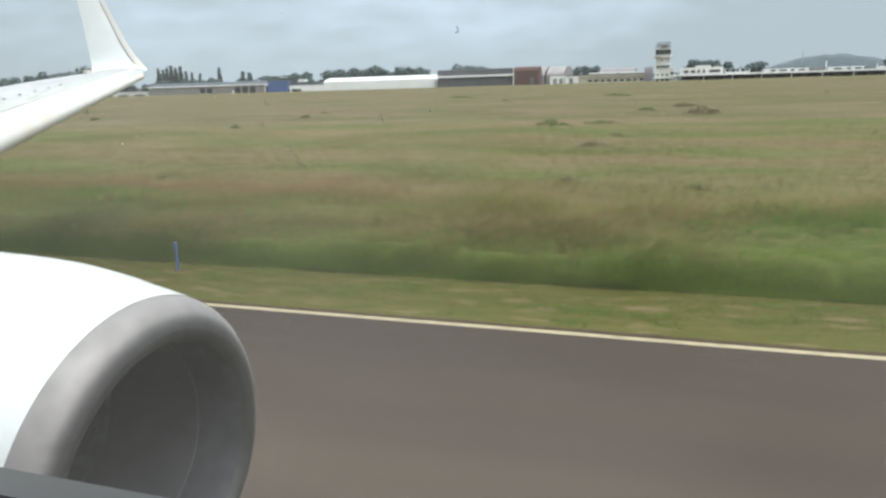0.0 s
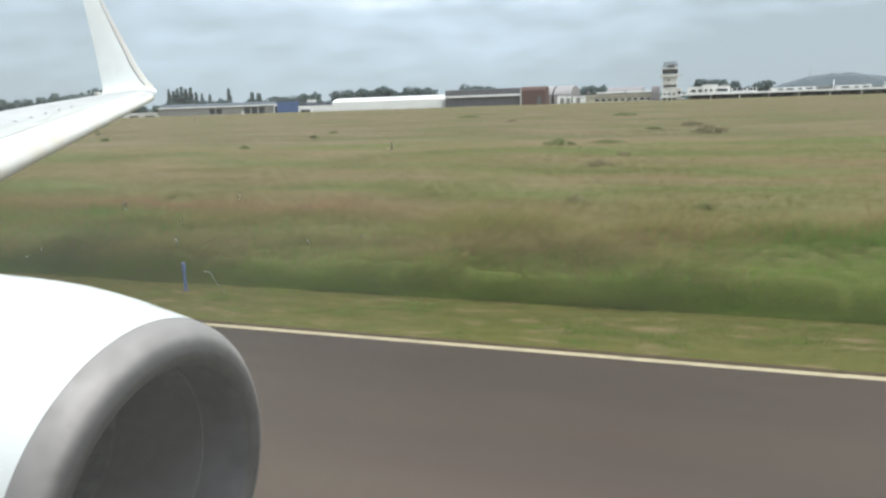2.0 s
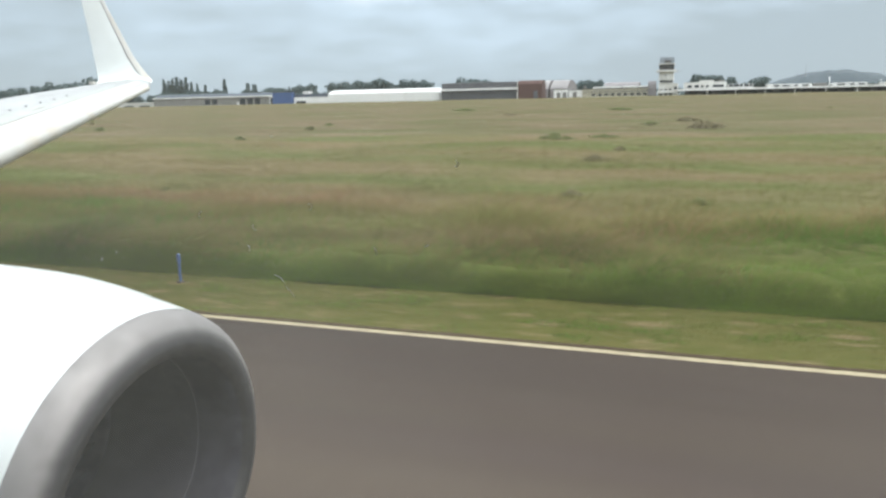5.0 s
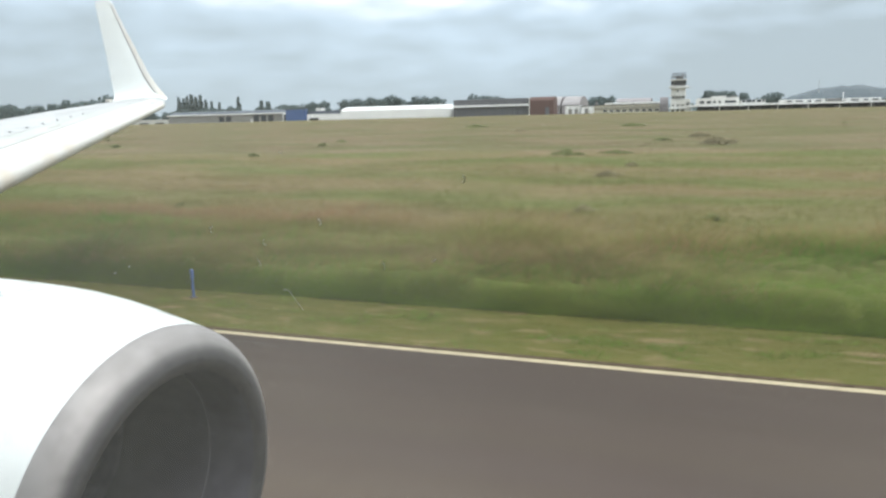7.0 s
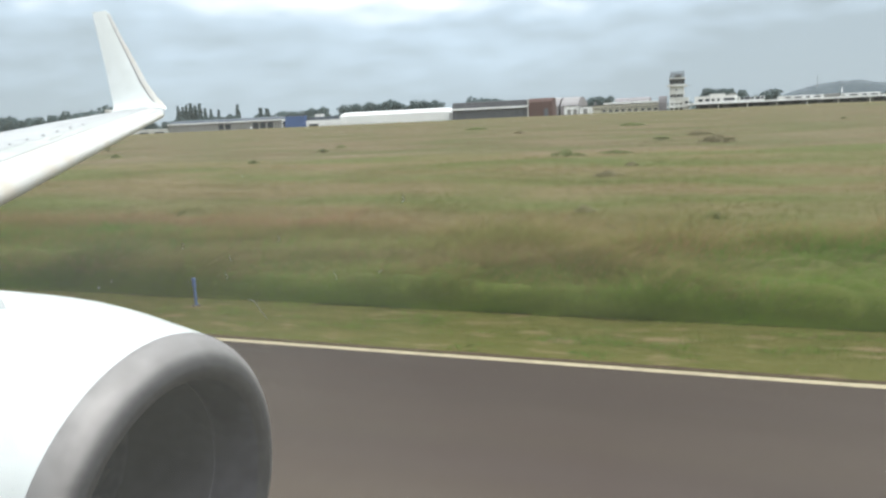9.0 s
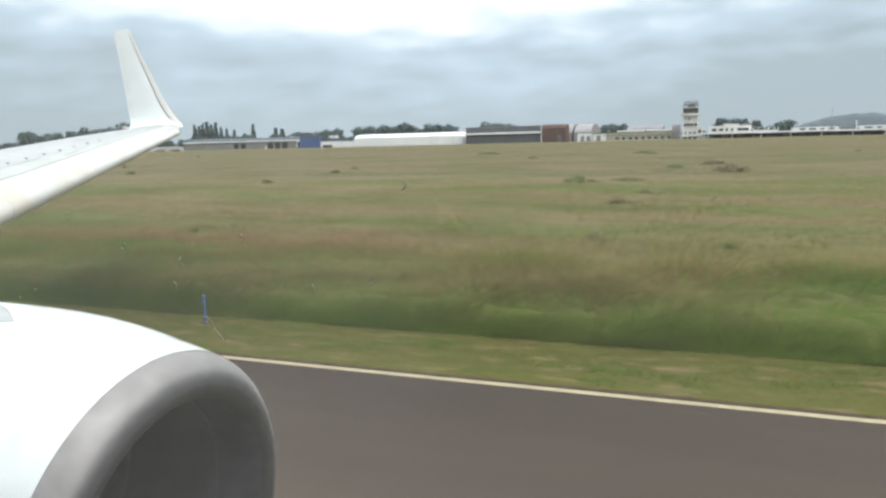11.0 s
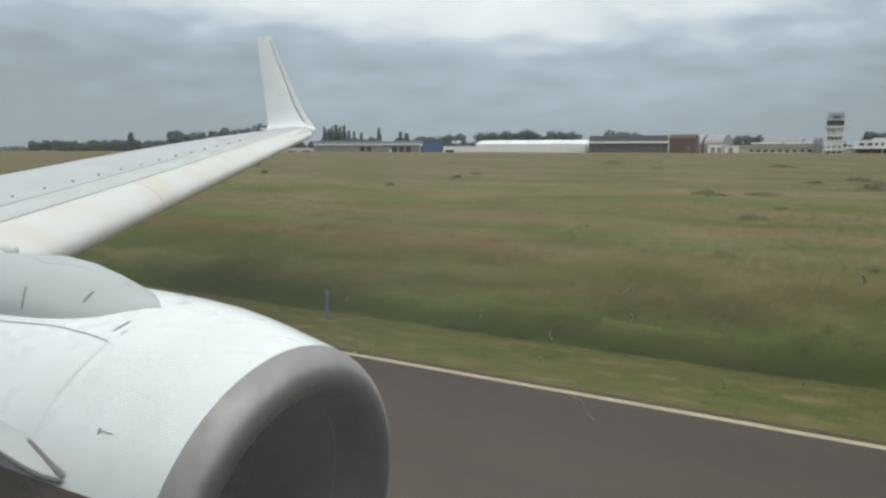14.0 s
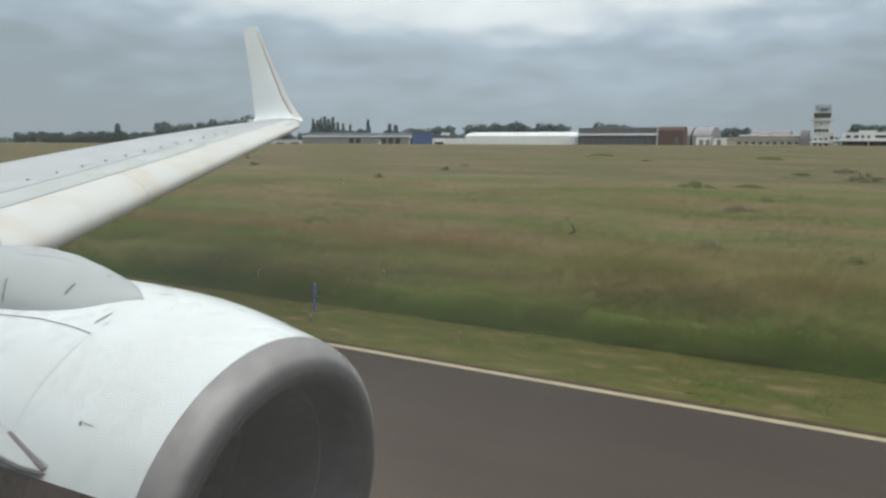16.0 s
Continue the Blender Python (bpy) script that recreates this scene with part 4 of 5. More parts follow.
def white_tent():
    h = thing("tent_hangar", "long white fabric hangar with rounded roof", "hangar")
    part("cover", gabled(-311, -228, 512, 545, G - 1, 10.4, 13.4, 0.6), M_tent, h, "white fabric cover")
    for i in range(14):
        x = -310.5 + 6.33 * i
        ramp_box("rib", h, M_plaster, x - 0.12, x + 0.12, 511.8, 512.05, G - 1, 10.4)
    secs = []
    for x, s in ((-228, 1.0), (-221.5, 0.95), (-219.6, 0.86)):
        secs.append([(x + SHIFT, 528.5 + (p - 0.5) * 33 * s, G - 1 + q * s) for p, q in ((0, 0), (0, 8), (0.12, 9.6), (0.3, 10.6), (0.5, 11), (0.7, 10.6), (0.88, 9.6), (1, 8), (1, 0))])
    part("end_wall", loft(secs), M_tent, h)
    ramp_box("plinth", h, M_greywall, -311, -228, 511.7, 511.9, G - 1, G + 0.5)


def dark_hangar():
    h = thing("dark_hangar", "dark grey clad hangar with a white band and brick end", "hangar")
    part("hall", gabled(-216, -159.4, 505, 560, G - 1, 15.4, 16.2), M_dark, h, "dark cladding")
    ramp_box("band", h, M_tent, -216.2, -159, 502.8, 504.98, 10.4, 11.7, "white horizontal band")
    ramp_box("upper_cladding", h, M_roofdark, -215.9, -159.6, 504.8, 504.99, 11.72, 15.6)
    for i in range(10):
        x = -215.5 + 5.6 * i
        ramp_box("door_leaf", h, M_dark, x, x + 5.3, 504.62, 504.97, G - 0.8, 10.38)
    part("brick_end", gabled(-159.3, -142.6, 501, 514, G - 1, 13.6, 16.2, 0.5), M_brick, h, "red brick end block")
    ramp_box("gutter", h, M_plaster, -159.9, -159.3, 500.6, 500.95, G, 15.8)
    ramp_box("end_door", h, M_dark, -148.5, -145.6, 500.7, 500.95, G - 0.6, 9.0)


def barrel_hangar(x0, x1, name_label):
    h = thing("barrel_hangar", name_label, "hangar", group="barrel-roofed hangars")
    part("hall", gabled(x0, x1, 535, 580, G - 1, 10.5, 17.0, 0.7), M_striped, h, "grey barrel roof")
    n = 6
    for i in range(n):
        x = x0 + (x1 - x0) * (i + 0.3) / n
        secs = []
        for xx in (x, x + (x1 - x0) / n * 0.17):
            secs.append([(xx + SHIFT, 535 + 45 * u, 10.6 + 6.6 * math.sin(math.pi * u) ** 0.7) for u in (0.03, 0.06, 0.12, 0.2, 0.3, 0.4)])
        part("roof_stripe", loft(secs, closed=False), M_plaster, h, "white roof stripe")


def white_sheds():
    h = thing("white_shed", "low white sheds between the hangars", "shed")
    ramp_box("wall", h, M_tent, -134, -124.5, 498, 508, G - 1, 9.6)
    ramp_box("wall", h, M_tent, -123.5, -114.5, 497, 507, G - 1, 8.8)
    ramp_box("roof", h, M_roofdark, -134.2, -124.3, 497.6, 508.2, 9.6, 9.9)
    ramp_box("roof", h, M_roofdark, -123.7, -114.3, 496.6, 507.2, 8.8, 9.1)
    for x in (-132, -128, -121):
        ramp_box("door", h, M_greywall, x, x + 2.6, 496.8 if x > -124 else 497.8, 497.02 if x > -124 else 498.02, G - 1, 7.4)


def cream_building():
    h = thing("cream_terminal_wing", "cream plastered low building with white roof edge", "building")
    ramp_box("wall", h, M_cream, -113, -71.6, 484, 494, G - 1, 8.9)
    ramp_box("roof", h, M_roofdark, -113.4, -71.2, 483.5, 494.4, 8.9, 9.3)
    ramp_box("roof_edge", h, M_tent, -106, -88.5, 483.1, 483.5, 9.3, 10.3, "white roof edge")
    ramp_box("roof_edge", h, M_tent, -87.5, -71.4, 483.1, 483.5, 9.3, 10.3, "white roof edge")
    ramp_box("ledge", h, M_greywall, -112, -71.8, 483.2, 483.98, 6.9, 7.3)
    for i in range(9):
        x = -107 + 4.0 * i
        window_unit(h, x, 2.6, 483.95, 4.6, 6.0)
    ramp_box("chimney", h, M_greywall, -112.6, -111.4, 488, 490, 9, 11.2)
    d = thing("grey_hall", "low grey hall with a curved roof behind the cream building", "hall")
    part("hall", gabled(-106, -82, 540, 566, G - 1, 11.0, 14.2, 0.7), M_striped, d)
    b = thing("round_store", "grey round-topped store beside the tower", "shed")
    part("cover", gabled(-72, -67.2, 482, 490, G - 1, 9.0, 13.0, 0.6), M_striped, b)


def tower():
    h = thing("control_tower", "white stepped airport control tower with dark glass cab", "control tower")
    x0, x1, y0, y1 = -65.2, -56.6, 475, 484
    ramp_box("shaft", h, M_plaster, x0, x1, y0, y1, G - 1, 11.0, "white plastered shaft")
    for z, g, t in ((5.4, 1.2, 0.8), (10.9, 0.25, 0.4), (13.3, 0.5, 0.6)):
        ramp_box("slab", h, M_plaster, x0 - g, x1 + g, y0 - g, y1 + g, z, z + t, "white floor slab")
    ramp_box("window_floor", h, M_plaster, x0 + 0.4, x1 - 0.4, y0 + 0.4, y1 - 0.4, 11.3, 13.3)
    for i in range(4):
        window_unit(h, x0 + 0.7 + 1.9 * i, 1.6, y0 + 0.4, 11.5, 13.2)
    ramp_box("upper_shaft", h, M_plaster, x0 + 0.2, x1 - 0.2, y0 + 0.2, y1 - 0.2, 13.9, 18.0, "white plastered upper shaft")
    window_unit(h, x0 + 3.2, 1.3, y0 + 0.2, 15.6, 16.6)
    for i in range(3):
        window_unit(h, x0 + 0.5 + 2.8 * i, 2.0, y0 - 0.02, 2.6, 5.2)
        window_unit(h, x0 + 0.8 + 2.7 * i, 1.4, y0 - 0.02, 7.0, 8.2)
    # balcony with a parapet, wider than the shaft
    ramp_box("balcony", h, M_plaster, x0 - 1.6, x1 + 1.9, y0 - 1.6, y1 + 1.6, 18.0, 18.4, "white balcony slab")
    for k in range(9):
        x = x0 - 1.5 + 1.45 * k
        part("baluster", tube([(x + SHIFT, y0 - 1.5, 18.4), (x + SHIFT, y0 - 1.5, 19.5)], 0.07, 5), M_metal, h)
    part("railing", tube([(x0 - 1.6 + SHIFT, y0 - 1.5, 19.5), (x1 + 1.9 + SHIFT, y0 - 1.5, 19.5)], 0.1, 6), M_metal, h)
    ramp_box("parapet", h, M_plaster, x0 - 0.6, x1 + 0.9, y0 - 0.6, y1 + 0.6, 18.4, 19.3)
    secs = []
    for z, g in ((19.3, -0.2), (22.5, 0.2)):
        secs.append([(x0 - g + SHIFT, y0 - g, z), (x1 + g + SHIFT, y0 - g, z), (x1 + g + SHIFT, y1 + g, z), (x0 - g + SHIFT, y1 + g, z)])
    part("cab_glass", loft(secs), M_pane, h, "dark slanted cab glazing")
    for i in range(6):
        u = i / 5
        part("mullion", tube([(x0 + 0.2 + (x1 - x0 - 0.4) * u + SHIFT, y0 + 0.17, 19.3), (x0 - 0.2 + (x1 - x0 + 0.4) * u + SHIFT, y0 - 0.23, 22.5)], 0.07, 6), M_greywall, h)
    ramp_box("cab_roof", h, M_plaster, x0 - 0.45, x1 + 0.45, y0 - 0.45, y1 + 0.45, 22.5, 23.1, "white cab roof")
    ramp_box("plant_room", h, M_greywall, x0 + 2.6, x1 - 2.0, y0 + 3, y1 - 2, 23.1, 24.9, "grey plant room")
    ramp_box("upper_roof", h, M_dark, x0 + 0.6, x1 - 0.2, y0 + 1.4, y1 - 1.4, 24.9, 25.2, "grating platform")
    for k in range(7):
        x = x0 + 0.7 + 1.25 * k
        part("platform_post", tube([(x + SHIFT, y0 + 1.5, 23.1), (x + SHIFT, y0 + 1.5, 26.8)], 0.13, 5), M_dark, h)
    for z in (25.9, 26.8):
        part("railing", tube([(x0 + 0.6 + SHIFT, y0 + 1.5, z), (x1 - 0.2 + SHIFT, y0 + 1.5, z)], 0.14, 6), M_dark, h)
    for k in range(10):
        x = x0 - 0.3 + 1.02 * k
        part("roof_rail_post", tube([(x + SHIFT, y0 - 0.3, 23.1), (x + SHIFT, y0 - 0.3, 24.2)], 0.06, 5), M_dark, h)
    part("railing", tube([(x0 - 0.3 + SHIFT, y0 - 0.3, 24.2), (x1 + 0.3 + SHIFT, y0 - 0.3, 24.2)], 0.08, 6), M_dark, h)
    for x, t in ((x0 + 0.1, 25.4), (x0 + 1.2, 26.8), (x0 + 3.5, 27.6), (x0 + 6, 27.2), (x1 - 0.5, 27.9)):
        part("aerial", tube([(x + SHIFT, y0 + 1, 23.4), (x + SHIFT, y0 + 1, t)], 0.1, 6), M_dark, h, "roof aerial")
    part("floodlight_arm", tube([(x1 + SHIFT, y0, 18.3), (x1 + 4.2 + SHIFT, y0, 18.5)], 0.16, 6), M_metal, h)
    an = ramp_box("annex", h, M_plaster, x1 + 0.01, x1 + 2.6, y0 + 0.6, y1, G - 1, 11.2, "white stair block")
    ramp_box("pane", an, M_pane, x1 + 0.5, x1 + 2.2, y0 + 0.45, y0 + 0.62, 7.6, 9.2)


def terminal():
    h = thing("terminal_building", "long white terminal with windows and a covered walkway", "terminal")
    ramp_box("upper_storey", h, M_plaster, -50.6, -26, 483, 500, 7.4, 11.4, "white upper storey")
    ramp_box("upper_storey", h, M_plaster, -25, -11, 486, 500, 7.4, 9.9, "white upper storey")
    ramp_box("low_roof", h, M_plaster, -3, 21, 486, 500, 7.4, 9.2)
    ramp_box("low_roof", h, M_plaster, 32, 50, 487, 500, 7.4, 9.2)
    ramp_box("low_roof", h, M_plaster, 58, 80, 487, 500, 7.4, 8.9)
    ramp_box("roof_box", h, M_plaster, -42, -33, 486, 494, 11.4, 12.6)
    ramp_box("roof_box", h, M_greywall, -31, -27, 485, 492, 11.4, 12.4)
    for x, w in ((-48.5, 2.6), (-44.5, 2.6), (-40.6, 1.3), (-37.6, 1.3), (-34.0, 6.4), (-24.4, 2.0), (-22, 3.2), (-18.4, 1.6), (-16, 2.6), (-12.9, 1.4)):
        window_unit(h, x, w, 482.95 if x < -25.5 else 485.95, 8.3, 9.8, framed=False)
    for x, w in ((0.5, 3.0), (5.2, 4.2), (11.5, 2.2), (15.6, 3.6), (34.5, 4.0), (41, 2.4), (45.5, 3.2), (61, 4.4), (68.5, 2.4), (73.5, 4.0)):
        window_unit(h, x, w, 485.95 if x < 25 else 486.95, 7.75, 8.6, framed=False)
    # dark material here paints the shade beneath the walkway canopy
    ramp_box("ground_floor", h, M_dark, -50, 92, 486, 500, G - 1, 6.6, "ground floor coloured dark for the canopy's shade")
    ramp_box("canopy", h, M_tent, -54.5, 93, 474.5, 486, 6.5, 7.5, "white walkway canopy")
    ramp_box("back_wall", h, M_greywall, 18.2, 92, 492, 500, 6.6, 8.2)
    for i in range(10):
        x = -53 + 16 * i
        ramp_box("post", h, M_plaster, x - 0.22, x + 0.22, 475, 475.4, G - 1, 6.5)
    for i in range(16):
        x = -48 + 8.6 * i
        window_unit(h, x, 5.4, 485.95, 4.2, 6.0, framed=False)
    for x, t in ((30.5, 12.8), (57, 10.5)):
        part("mast", tube([(x + SHIFT, 488, 7), (x + SHIFT, 488, t)], 0.25, 6), M_tent, h)
    ramp_box("roof_box", h, M_greywall, 23, 30, 490, 498, 8.2, 9.4)
    e = thing("dark_shed", "dark sheds with white doors at the terminal's end", "shed")
    ramp_box("wall", e, M_dark, 97, 128, 484, 500, G - 1, 9.6)
    ramp_box("door", e, M_plaster, 98, 103.5, 483.7, 483.98, G - 1, 8.4)
    ramp_box("door", e, M_plaster, 117, 124, 483.7, 483.98, G - 1, 8.4)
    ramp_box("roof", e, M_roofdark, 96.4, 128.6, 483.2, 500.4, 9.6, 10.2)


def office_block():
    h = thing("grey_office_block", "long grey flat-roofed building with white roof edge", "building")
    ramp_box("wall", h, M_greywall, -483, -362, 522, 540, G - 1, 10.2)
    for i in range(6):
        ramp_box("roof_edge", h, M_tent, -483.5 + 20.3 * i, -463.6 + 20.3 * i, 520.6, 522.2, 9.9, 10.9, "white roof edge")
    part("roof", gabled(-483, -362, 522.4, 540, 10.2, 10.4, 13.2, 0.8), M_roofblue, h, "low dull blue roof")
    for x in (-431, -424):
        window_unit(h, x, 5.2, 521.95, 4.6, 8.6, framed=False)
    for x in (-397, -390, -383):
        window_unit(h, x, 5.4, 521.95, 3.4, 9.0, framed=False)
    ramp_box("door", h, M_tent, -399.6, -397.8, 521.7, 521.95, G - 1, 6.0)
    ramp_box("porch", h, M_tent, -366.5, -362, 518, 522, G - 1, 10.6)
    ramp_box("porch_opening", h, M_pane, -365.6, -363, 517.8, 518.02, G - 0.6, 9.0)
    w = thing("white_low_block", "low white block with dark openings", "building")
    ramp_box("wall", w, M_plaster, -606, -484, 522, 536, G - 1, 7.2)
    ramp_box("roof", w, M_tent, -606.4, -483.6, 521.6, 536.4, 7.2, 7.6)
    for i in range(7):
        ramp_box("opening", w, M_pane, -600 + 17 * i, -590 + 17 * i, 521.7, 521.98, G - 0.9, 5.0)


def blue_block():
    h = thing("blue_shed", "bright blue clad shed", "shed")
    ramp_box("wall", h, M_blue, -360.5, -343, 513, 517, G - 1, 12.6)
    ramp_box("roof", h, M_roofdark, -360.7, -342.8, 512.8, 517.2, 12.6, 13.0)
    g = thing("white_and_blue_shed", "white walled shed with dull blue roof and dark door", "shed")
    ramp_box("wall", g, M_tent, -342.5, -312, 515, 524, G - 1, 8.6)
    ramp_box("roof", g, M_roofblue, -342.3, -312.2, 516.5, 524, 8.6, 11.0, "dull blue roof")
    ramp_box("door", g, M_pane, -340.2, -332, 514.7, 514.98, G - 1, 5.8)
    ramp_box("tank", g, M_tent, -336, -331, 518, 524, 11.2, 13.2)


white_tent()
dark_hangar()
barrel_hangar(-158, -145, "barrel-roofed hangar with white stripes on a grey roof")
barrel_hangar(-143.5, -131, "barrel-roofed hangar with white stripes on a grey roof")
white_sheds()
cream_building()
tower()
terminal()
office_block()
blue_block()

# ---- trees, weeds and small things ----


def crown_mesh(name, seedv, lobes, leaf, count):
    """Many small leaf clumps in a cloud of lobes; lobes are (x, y, z, radius across, radius up)."""
    rng = np.random.default_rng(seedv)
    verts, faces = [], []
    total = sum(l[3] ** 2 for l in lobes)
    for lx, ly, lz, ra, ru in lobes:
        for _ in range(max(8, int(count * ra * ra / total))):
            d = rng.normal(size=3)
            d /= np.linalg.norm(d)
            rad = rng.uniform(0.55, 1.08)
            c = np.array((lx, ly, lz)) + d * (ra * rad, ra * rad, ru * rad)
            u = rng.normal(size=3)
            u /= np.linalg.norm(u)
            w = np.cross(u, rng.normal(size=3))
            w /= np.linalg.norm(w) + 1e-6
            s = leaf * rng.uniform(0.5, 1.2)
            i = len(verts)
            verts += [tuple(c + u * s), tuple(c + w * s * 0.8), tuple(c - u * s * 0.9), tuple(c - w * s * 0.7)]
            faces.append((i, i + 1, i + 2, i + 3))
    me = bpy.data.meshes.new(name)
    me.from_pydata(verts, [], faces)
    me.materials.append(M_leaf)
    return me


def tree_kind(seedv, h, wide, tall=False):
    rnd = random.Random(seedv)
    lobes = []
    if tall:
        for k in range(7):
            u = k / 6
            lobes.append((rnd.uniform(-0.3, 0.3), rnd.uniform(-0.3, 0.3), h * (0.16 + 0.76 * u), wide * 0.5 * (1 - 0.55 * abs(u - 0.35) * 1.4), h * 0.11))
    else:
        for k in range(9):
            a, r = rnd.uniform(0, 6.3), rnd.uniform(0.1, 0.34) * wide
            lobes.append((r * math.cos(a), r * math.sin(a), h * rnd.uniform(0.42, 0.78), wide * rnd.uniform(0.2, 0.3), h * rnd.uniform(0.14, 0.22)))
        lobes.append((0, 0, h * 0.3, wide * 0.4, h * 0.24))
    return crown_mesh("crown", seedv, lobes, 0.062 * h if not tall else 0.037 * h, 1150)


def make_tree(crown, h, label, tall):
    t = thing("tree" if not tall else "poplar", label, "tree")
    part("trunk", tube([(0, 0, -1), (0.1, 0, h * 0.3), (0, 0.1, h * 0.7)], [h * 0.028, h * 0.02, h * 0.006], 7), M_bark, t)
    for a in (0.4, 2.4, 4.5):
        part("limb", tube([(0, 0, h * 0.3), (math.cos(a) * h * 0.12, math.sin(a) * h * 0.12, h * 0.55)], [h * 0.012, h * 0.004], 5), M_bark, t)
    c = new("crown", crown)
    c.parent = t
    return t


ROUND = [make_tree(tree_kind(k, 14, 13), 14, "broad dark green tree behind the buildings", False) for k in (21, 22, 23, 24)]
TALL = [make_tree(tree_kind(k, 26, 6, True), 26, "tall narrow poplar behind the buildings", True) for k in (31, 32)]
USED = set()


def plant(kinds, x, y, top, wide=1.0, k=0):
    src = kinds[k % len(kinds)]
    h = 14 if kinds is ROUND else 26
    base = 3.6
    s = (top * 1.14 - base) / h
    m = pose(x + SHIFT, y, base, 0, 0, (k * 77) % 360) @ Matrix.Diagonal((s * wide, s * wide, s, 1))
    if src not in USED:
        USED.add(src)
        src.matrix_basis = m
        tagged(src, group="trees behind the airfield")
    else:
        copy_thing(src, pose(x + SHIFT, y, base, 0, 0, (k * 77) % 360)).scale = (s * wide, s * wide, s)


rt = random.Random(5)
n_tree = 0
# rows of trees: from x to x, depth, tops, spacing
for x0, x1, y, t0, t1, step in ((-1230, -925, 700, 15, 21, 15), (-900, -835, 690, 14, 19, 13), (-830, -742, 650, 23, 29, 13), (-730, -615, 640, 24, 33, 13), (-600, -500, 760, 15, 24, 15), (-445, -392, 640, 15, 23, 12),
                             (-358, -262, 620, 18, 23, 10), (-244, -212, 640, 19, 23, 10), (-152, -118, 620, 15, 18, 8), (-40, -20, 590, 15.5, 18.5, 9), (0, 7, 600, 14, 16, 7), (88, 130, 610, 15, 22, 12), (-1240, -640, 780, 14, 21, 19), (-620, -380, 700, 14, 20, 14)):
    x = x0
    while x <= x1:
        plant(ROUND, x + rt.uniform(-3, 3), y + rt.uniform(-8, 8), rt.uniform(t0, t1), rt.uniform(0.8, 1.15), n_tree)
        n_tree += 1
        x += step * rt.uniform(0.5, 0.95)
for x, y, top in ((-699, 800, 33), (-692, 800, 31), (-686, 800, 34), (-679, 800, 35), (-672, 800, 33), (-665, 800, 34), (-657, 800, 29), (-648, 800, 27), (-636, 800, 26), (-607, 800, 31), (-574, 800, 26), (-565, 800, 25), (-466, 640, 21.5), (-461, 645, 20.5), (-420, 640, 18), (-610, 640, 29)):
    plant(TALL, x, y, top, 0.95, n_tree)
    n_tree += 1
plant(TALL, -912, 650, 26, 1.9, n_tree)


def far_woods():
    """A low belt of trees on the horizon, too far to count."""
    rng = np.random.default_rng(8)
    verts, faces = [], []
    for k in range(9000):
        x = rng.uniform(-2600, 1000)
        y = rng.uniform(980, 1060)
        top = 14 + 7 * noise.noise((x * 0.012, 0, 3)) + 4 * noise.noise((x * 0.06, 0, 9))
        z = 2 + (top - 2) * rng.random() ** 0.7
        s = rng.uniform(2.0, 4.0)
        a, b = rng.normal(size=3), rng.normal(size=3)
        a, b = a / np.linalg.norm(a) * s, b / np.linalg.norm(b) * s
        c = np.array((x, y, z))
        i = len(verts)
        verts += [tuple(c + a), tuple(c + b), tuple(c - a), tuple(c - b)]
        faces.append((i, i + 1, i + 2, i + 3))
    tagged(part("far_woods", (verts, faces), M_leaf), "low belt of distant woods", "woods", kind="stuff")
    # a wooded hill with a mast beyond the terminal
    xs_h = [60 + 14 * i for i in range(40)]
    ys_h = [1700 + 30 * i for i in range(12)]

    def hh(x, y):
        u = (x - SHIFT - 243) / 195
        v = (y - 1865) / 170
        d = max(0.0, 1 - u * u) ** 1.2 * max(0.0, 1 - v * v)
        return 2 + 50 * d + 5 * d * noise.noise((x * 0.05, y * 0.05, 1))
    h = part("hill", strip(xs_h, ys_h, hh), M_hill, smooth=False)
    tagged(h, "hazy wooded hill on the horizon", "hill", kind="structure")
    m = thing("radio_mast", "thin lattice mast on the hill", "mast", (176 + SHIFT, 1790, 18))
    part("pole", tube([(0, 0, 0), (0, 0, 47)], [0.9, 0.4], 6), M_metal, m)
    part("arm", tube([(-2.5, 0, 40), (2.5, 0, 40)], 0.4, 6), M_metal, m)


far_woods()


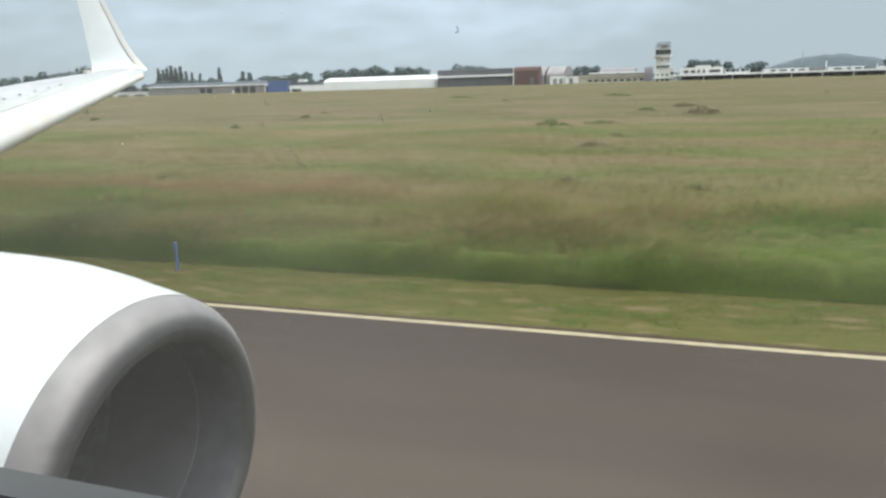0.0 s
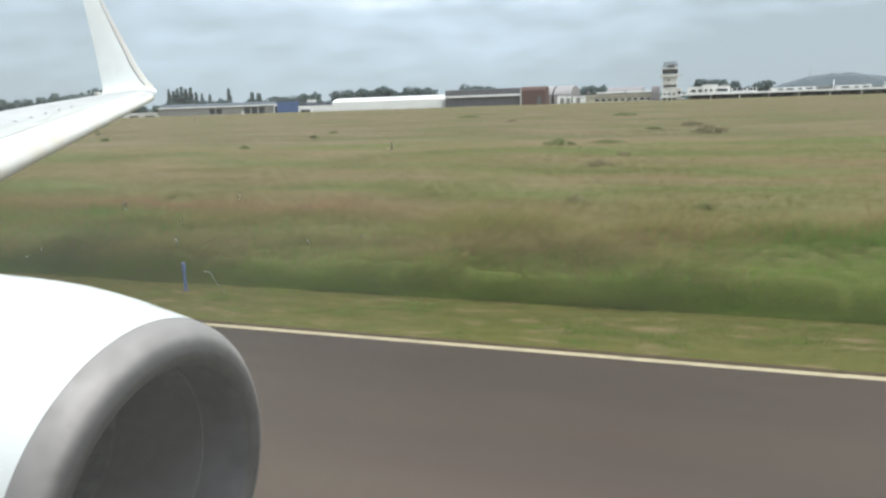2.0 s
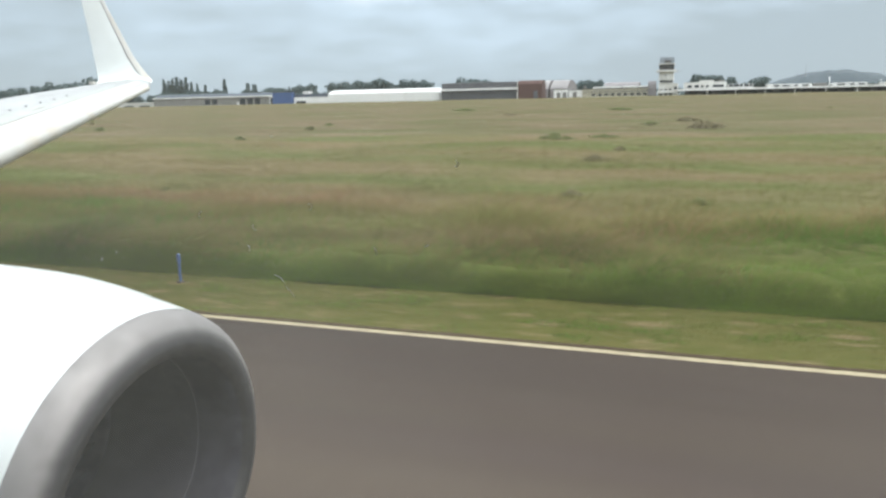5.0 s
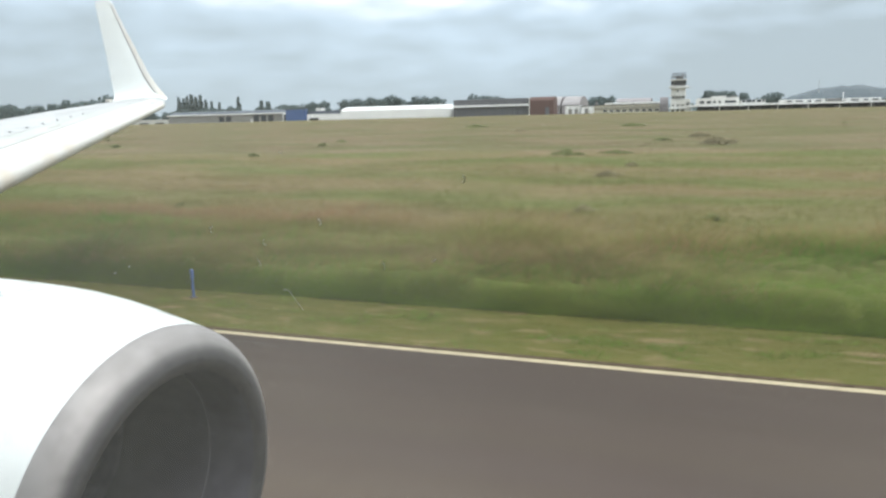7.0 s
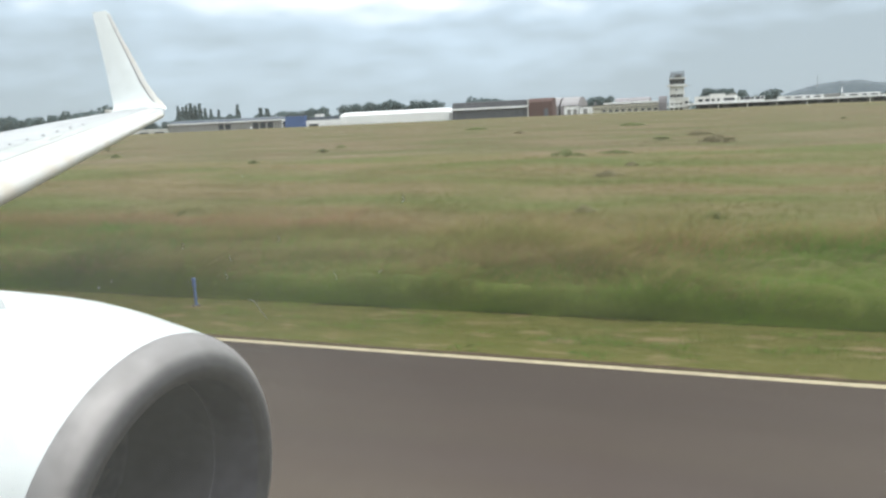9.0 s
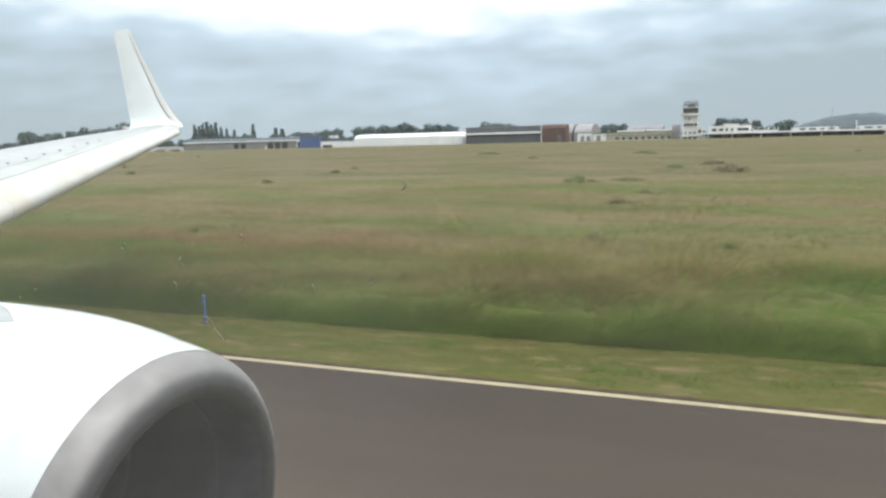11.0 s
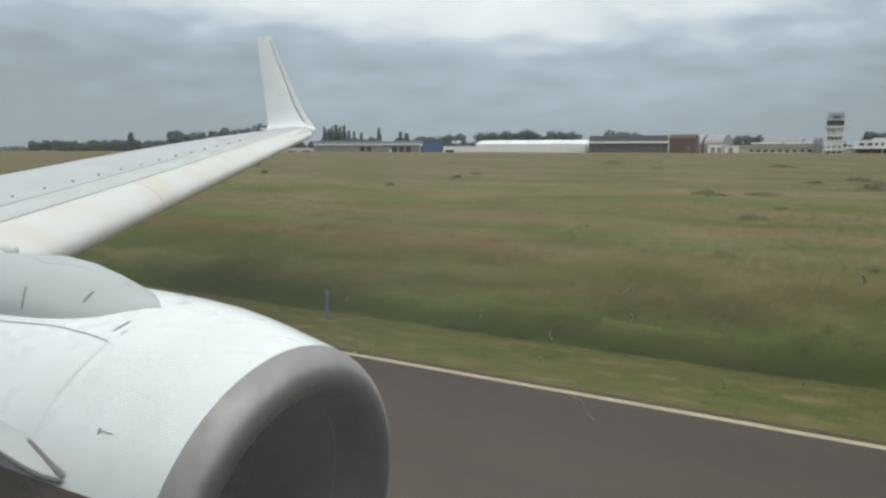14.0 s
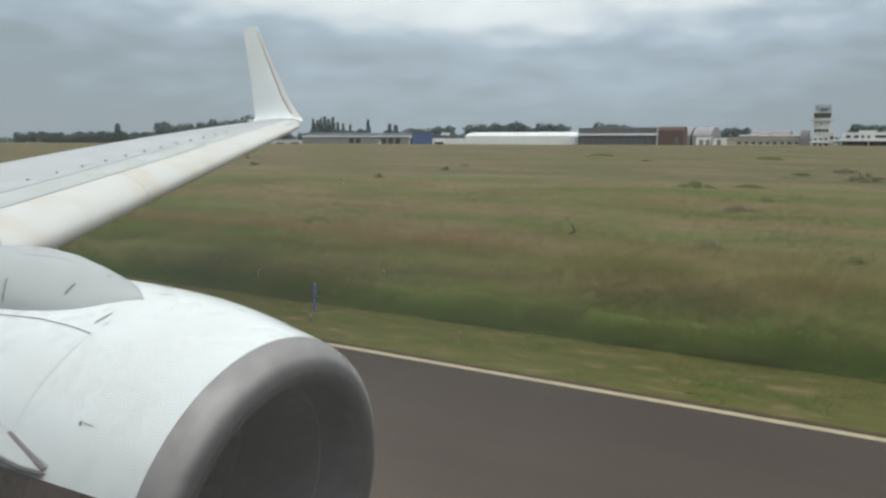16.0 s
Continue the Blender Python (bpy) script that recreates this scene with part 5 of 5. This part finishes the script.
def weed_kind(seedv, wide, high):
    rng = np.random.default_rng(seedv)
    verts, faces = [], []
    for _ in range(240):
        a, r = rng.uniform(0, 6.3), wide * 0.5 * rng.random() ** 0.75
        x, y = r * math.cos(a), r * math.sin(a) * 0.8
        h = high * (1 - 0.85 * (2 * r / wide) ** 1.4) * rng.uniform(0.35, 1.1)
        w = rng.uniform(0.02, 0.06)
        t = rng.uniform(0, 3.14)
        dx, dy = w * math.cos(t), w * math.sin(t)
        lx, ly = rng.normal(0, 0.12), rng.normal(0, 0.12)
        if dx < 0:
            dx, dy = -dx, -dy
        i = len(verts)
        verts += [(x - dx * 0.4, y - dy * 0.4, -0.05), (x + dx * 0.4, y + dy * 0.4, -0.05), (x + dx + lx * 0.5, y + dy + ly * 0.5, h * 0.6), (x + lx, y + ly, h), (x - dx + lx * 0.5, y - dy + ly * 0.5, h * 0.6)]
        faces.append((i, i + 1, i + 2, i + 3, i + 4))
    return verts, faces


WEEDS = [weed_kind(41, 1.8, 0.95), weed_kind(42, 2.6, 1.0), weed_kind(43, 1.4, 0.8)]
weed_meshes = []
for v, f in WEEDS:
    me = bpy.data.meshes.new("weed_clump")
    me.from_pydata(v, [], f)
    me.materials.append(M_weed if weed_meshes else M_dock)
    me.polygons.foreach_set("use_smooth", [True] * len(me.polygons))
    me.normals_split_custom_set_from_vertices([Vector((q.co.x * 0.4, q.co.y * 0.4, 1.0)).normalized() for q in me.vertices])
    weed_meshes.append(me)
spots = [(0.8, 75.2, 2.4, 0.7), (-11.0, 60.1, 1.5, 0.6), (0.2, 24.6, 0.7, 0.6), (-5.0, 39.1, 1.2, 0.5), (-48.3, 155.0, 2.6, 0.6), (-43.9, 78.6, 1.5, 0.5), (-1.1, 94.2, 2.0, 0.6), (-13.9, 143.5, 2.4, 0.6)]
rw = random.Random(17)
for _ in range(20):
    # mostly farther off, scattered unevenly
    y = 24 + 150 * rw.random() ** 1.4
    x = rw.uniform(-1.55, 0.3) * y
    spots.append((x, y, rw.uniform(0.5, 1.3) * (0.6 + y / 110), rw.uniform(0.3, 0.6)))
for i, (x, y, s, up) in enumerate(spots):
    ob = new("weed_clump", weed_meshes[i % 3])
    ob.matrix_basis = pose(x, y, field_h(x, y) + 0.12, 0, 0, 12 * (i % 5) - 24) @ Matrix.Diagonal((s * 0.85, s * 0.7, up * (0.6 + 0.25 * s), 1))
    tagged(ob, "green clump of tall weeds in the meadow" if i % 3 else "dark brownish clump of dock in the meadow", "weeds", "weed clumps")

mk = thing("edge_marker", "blue plastic edge marker post in the mown verge", "marker post", (-10.4, 12.6, 0.02), turn=-34)
part("post", box(-0.035, 0.035, -0.025, 0.025, -0.02, 0.62, 0.01), M_post, mk)
part("cap", box(-0.06, 0.06, -0.03, 0.03, 0.43, 0.63, 0.015), M_post, mk)
part("foot", box(-0.09, 0.09, -0.07, 0.07, -0.02, 0.03, 0.008), M_bark, mk, "brown base plate")
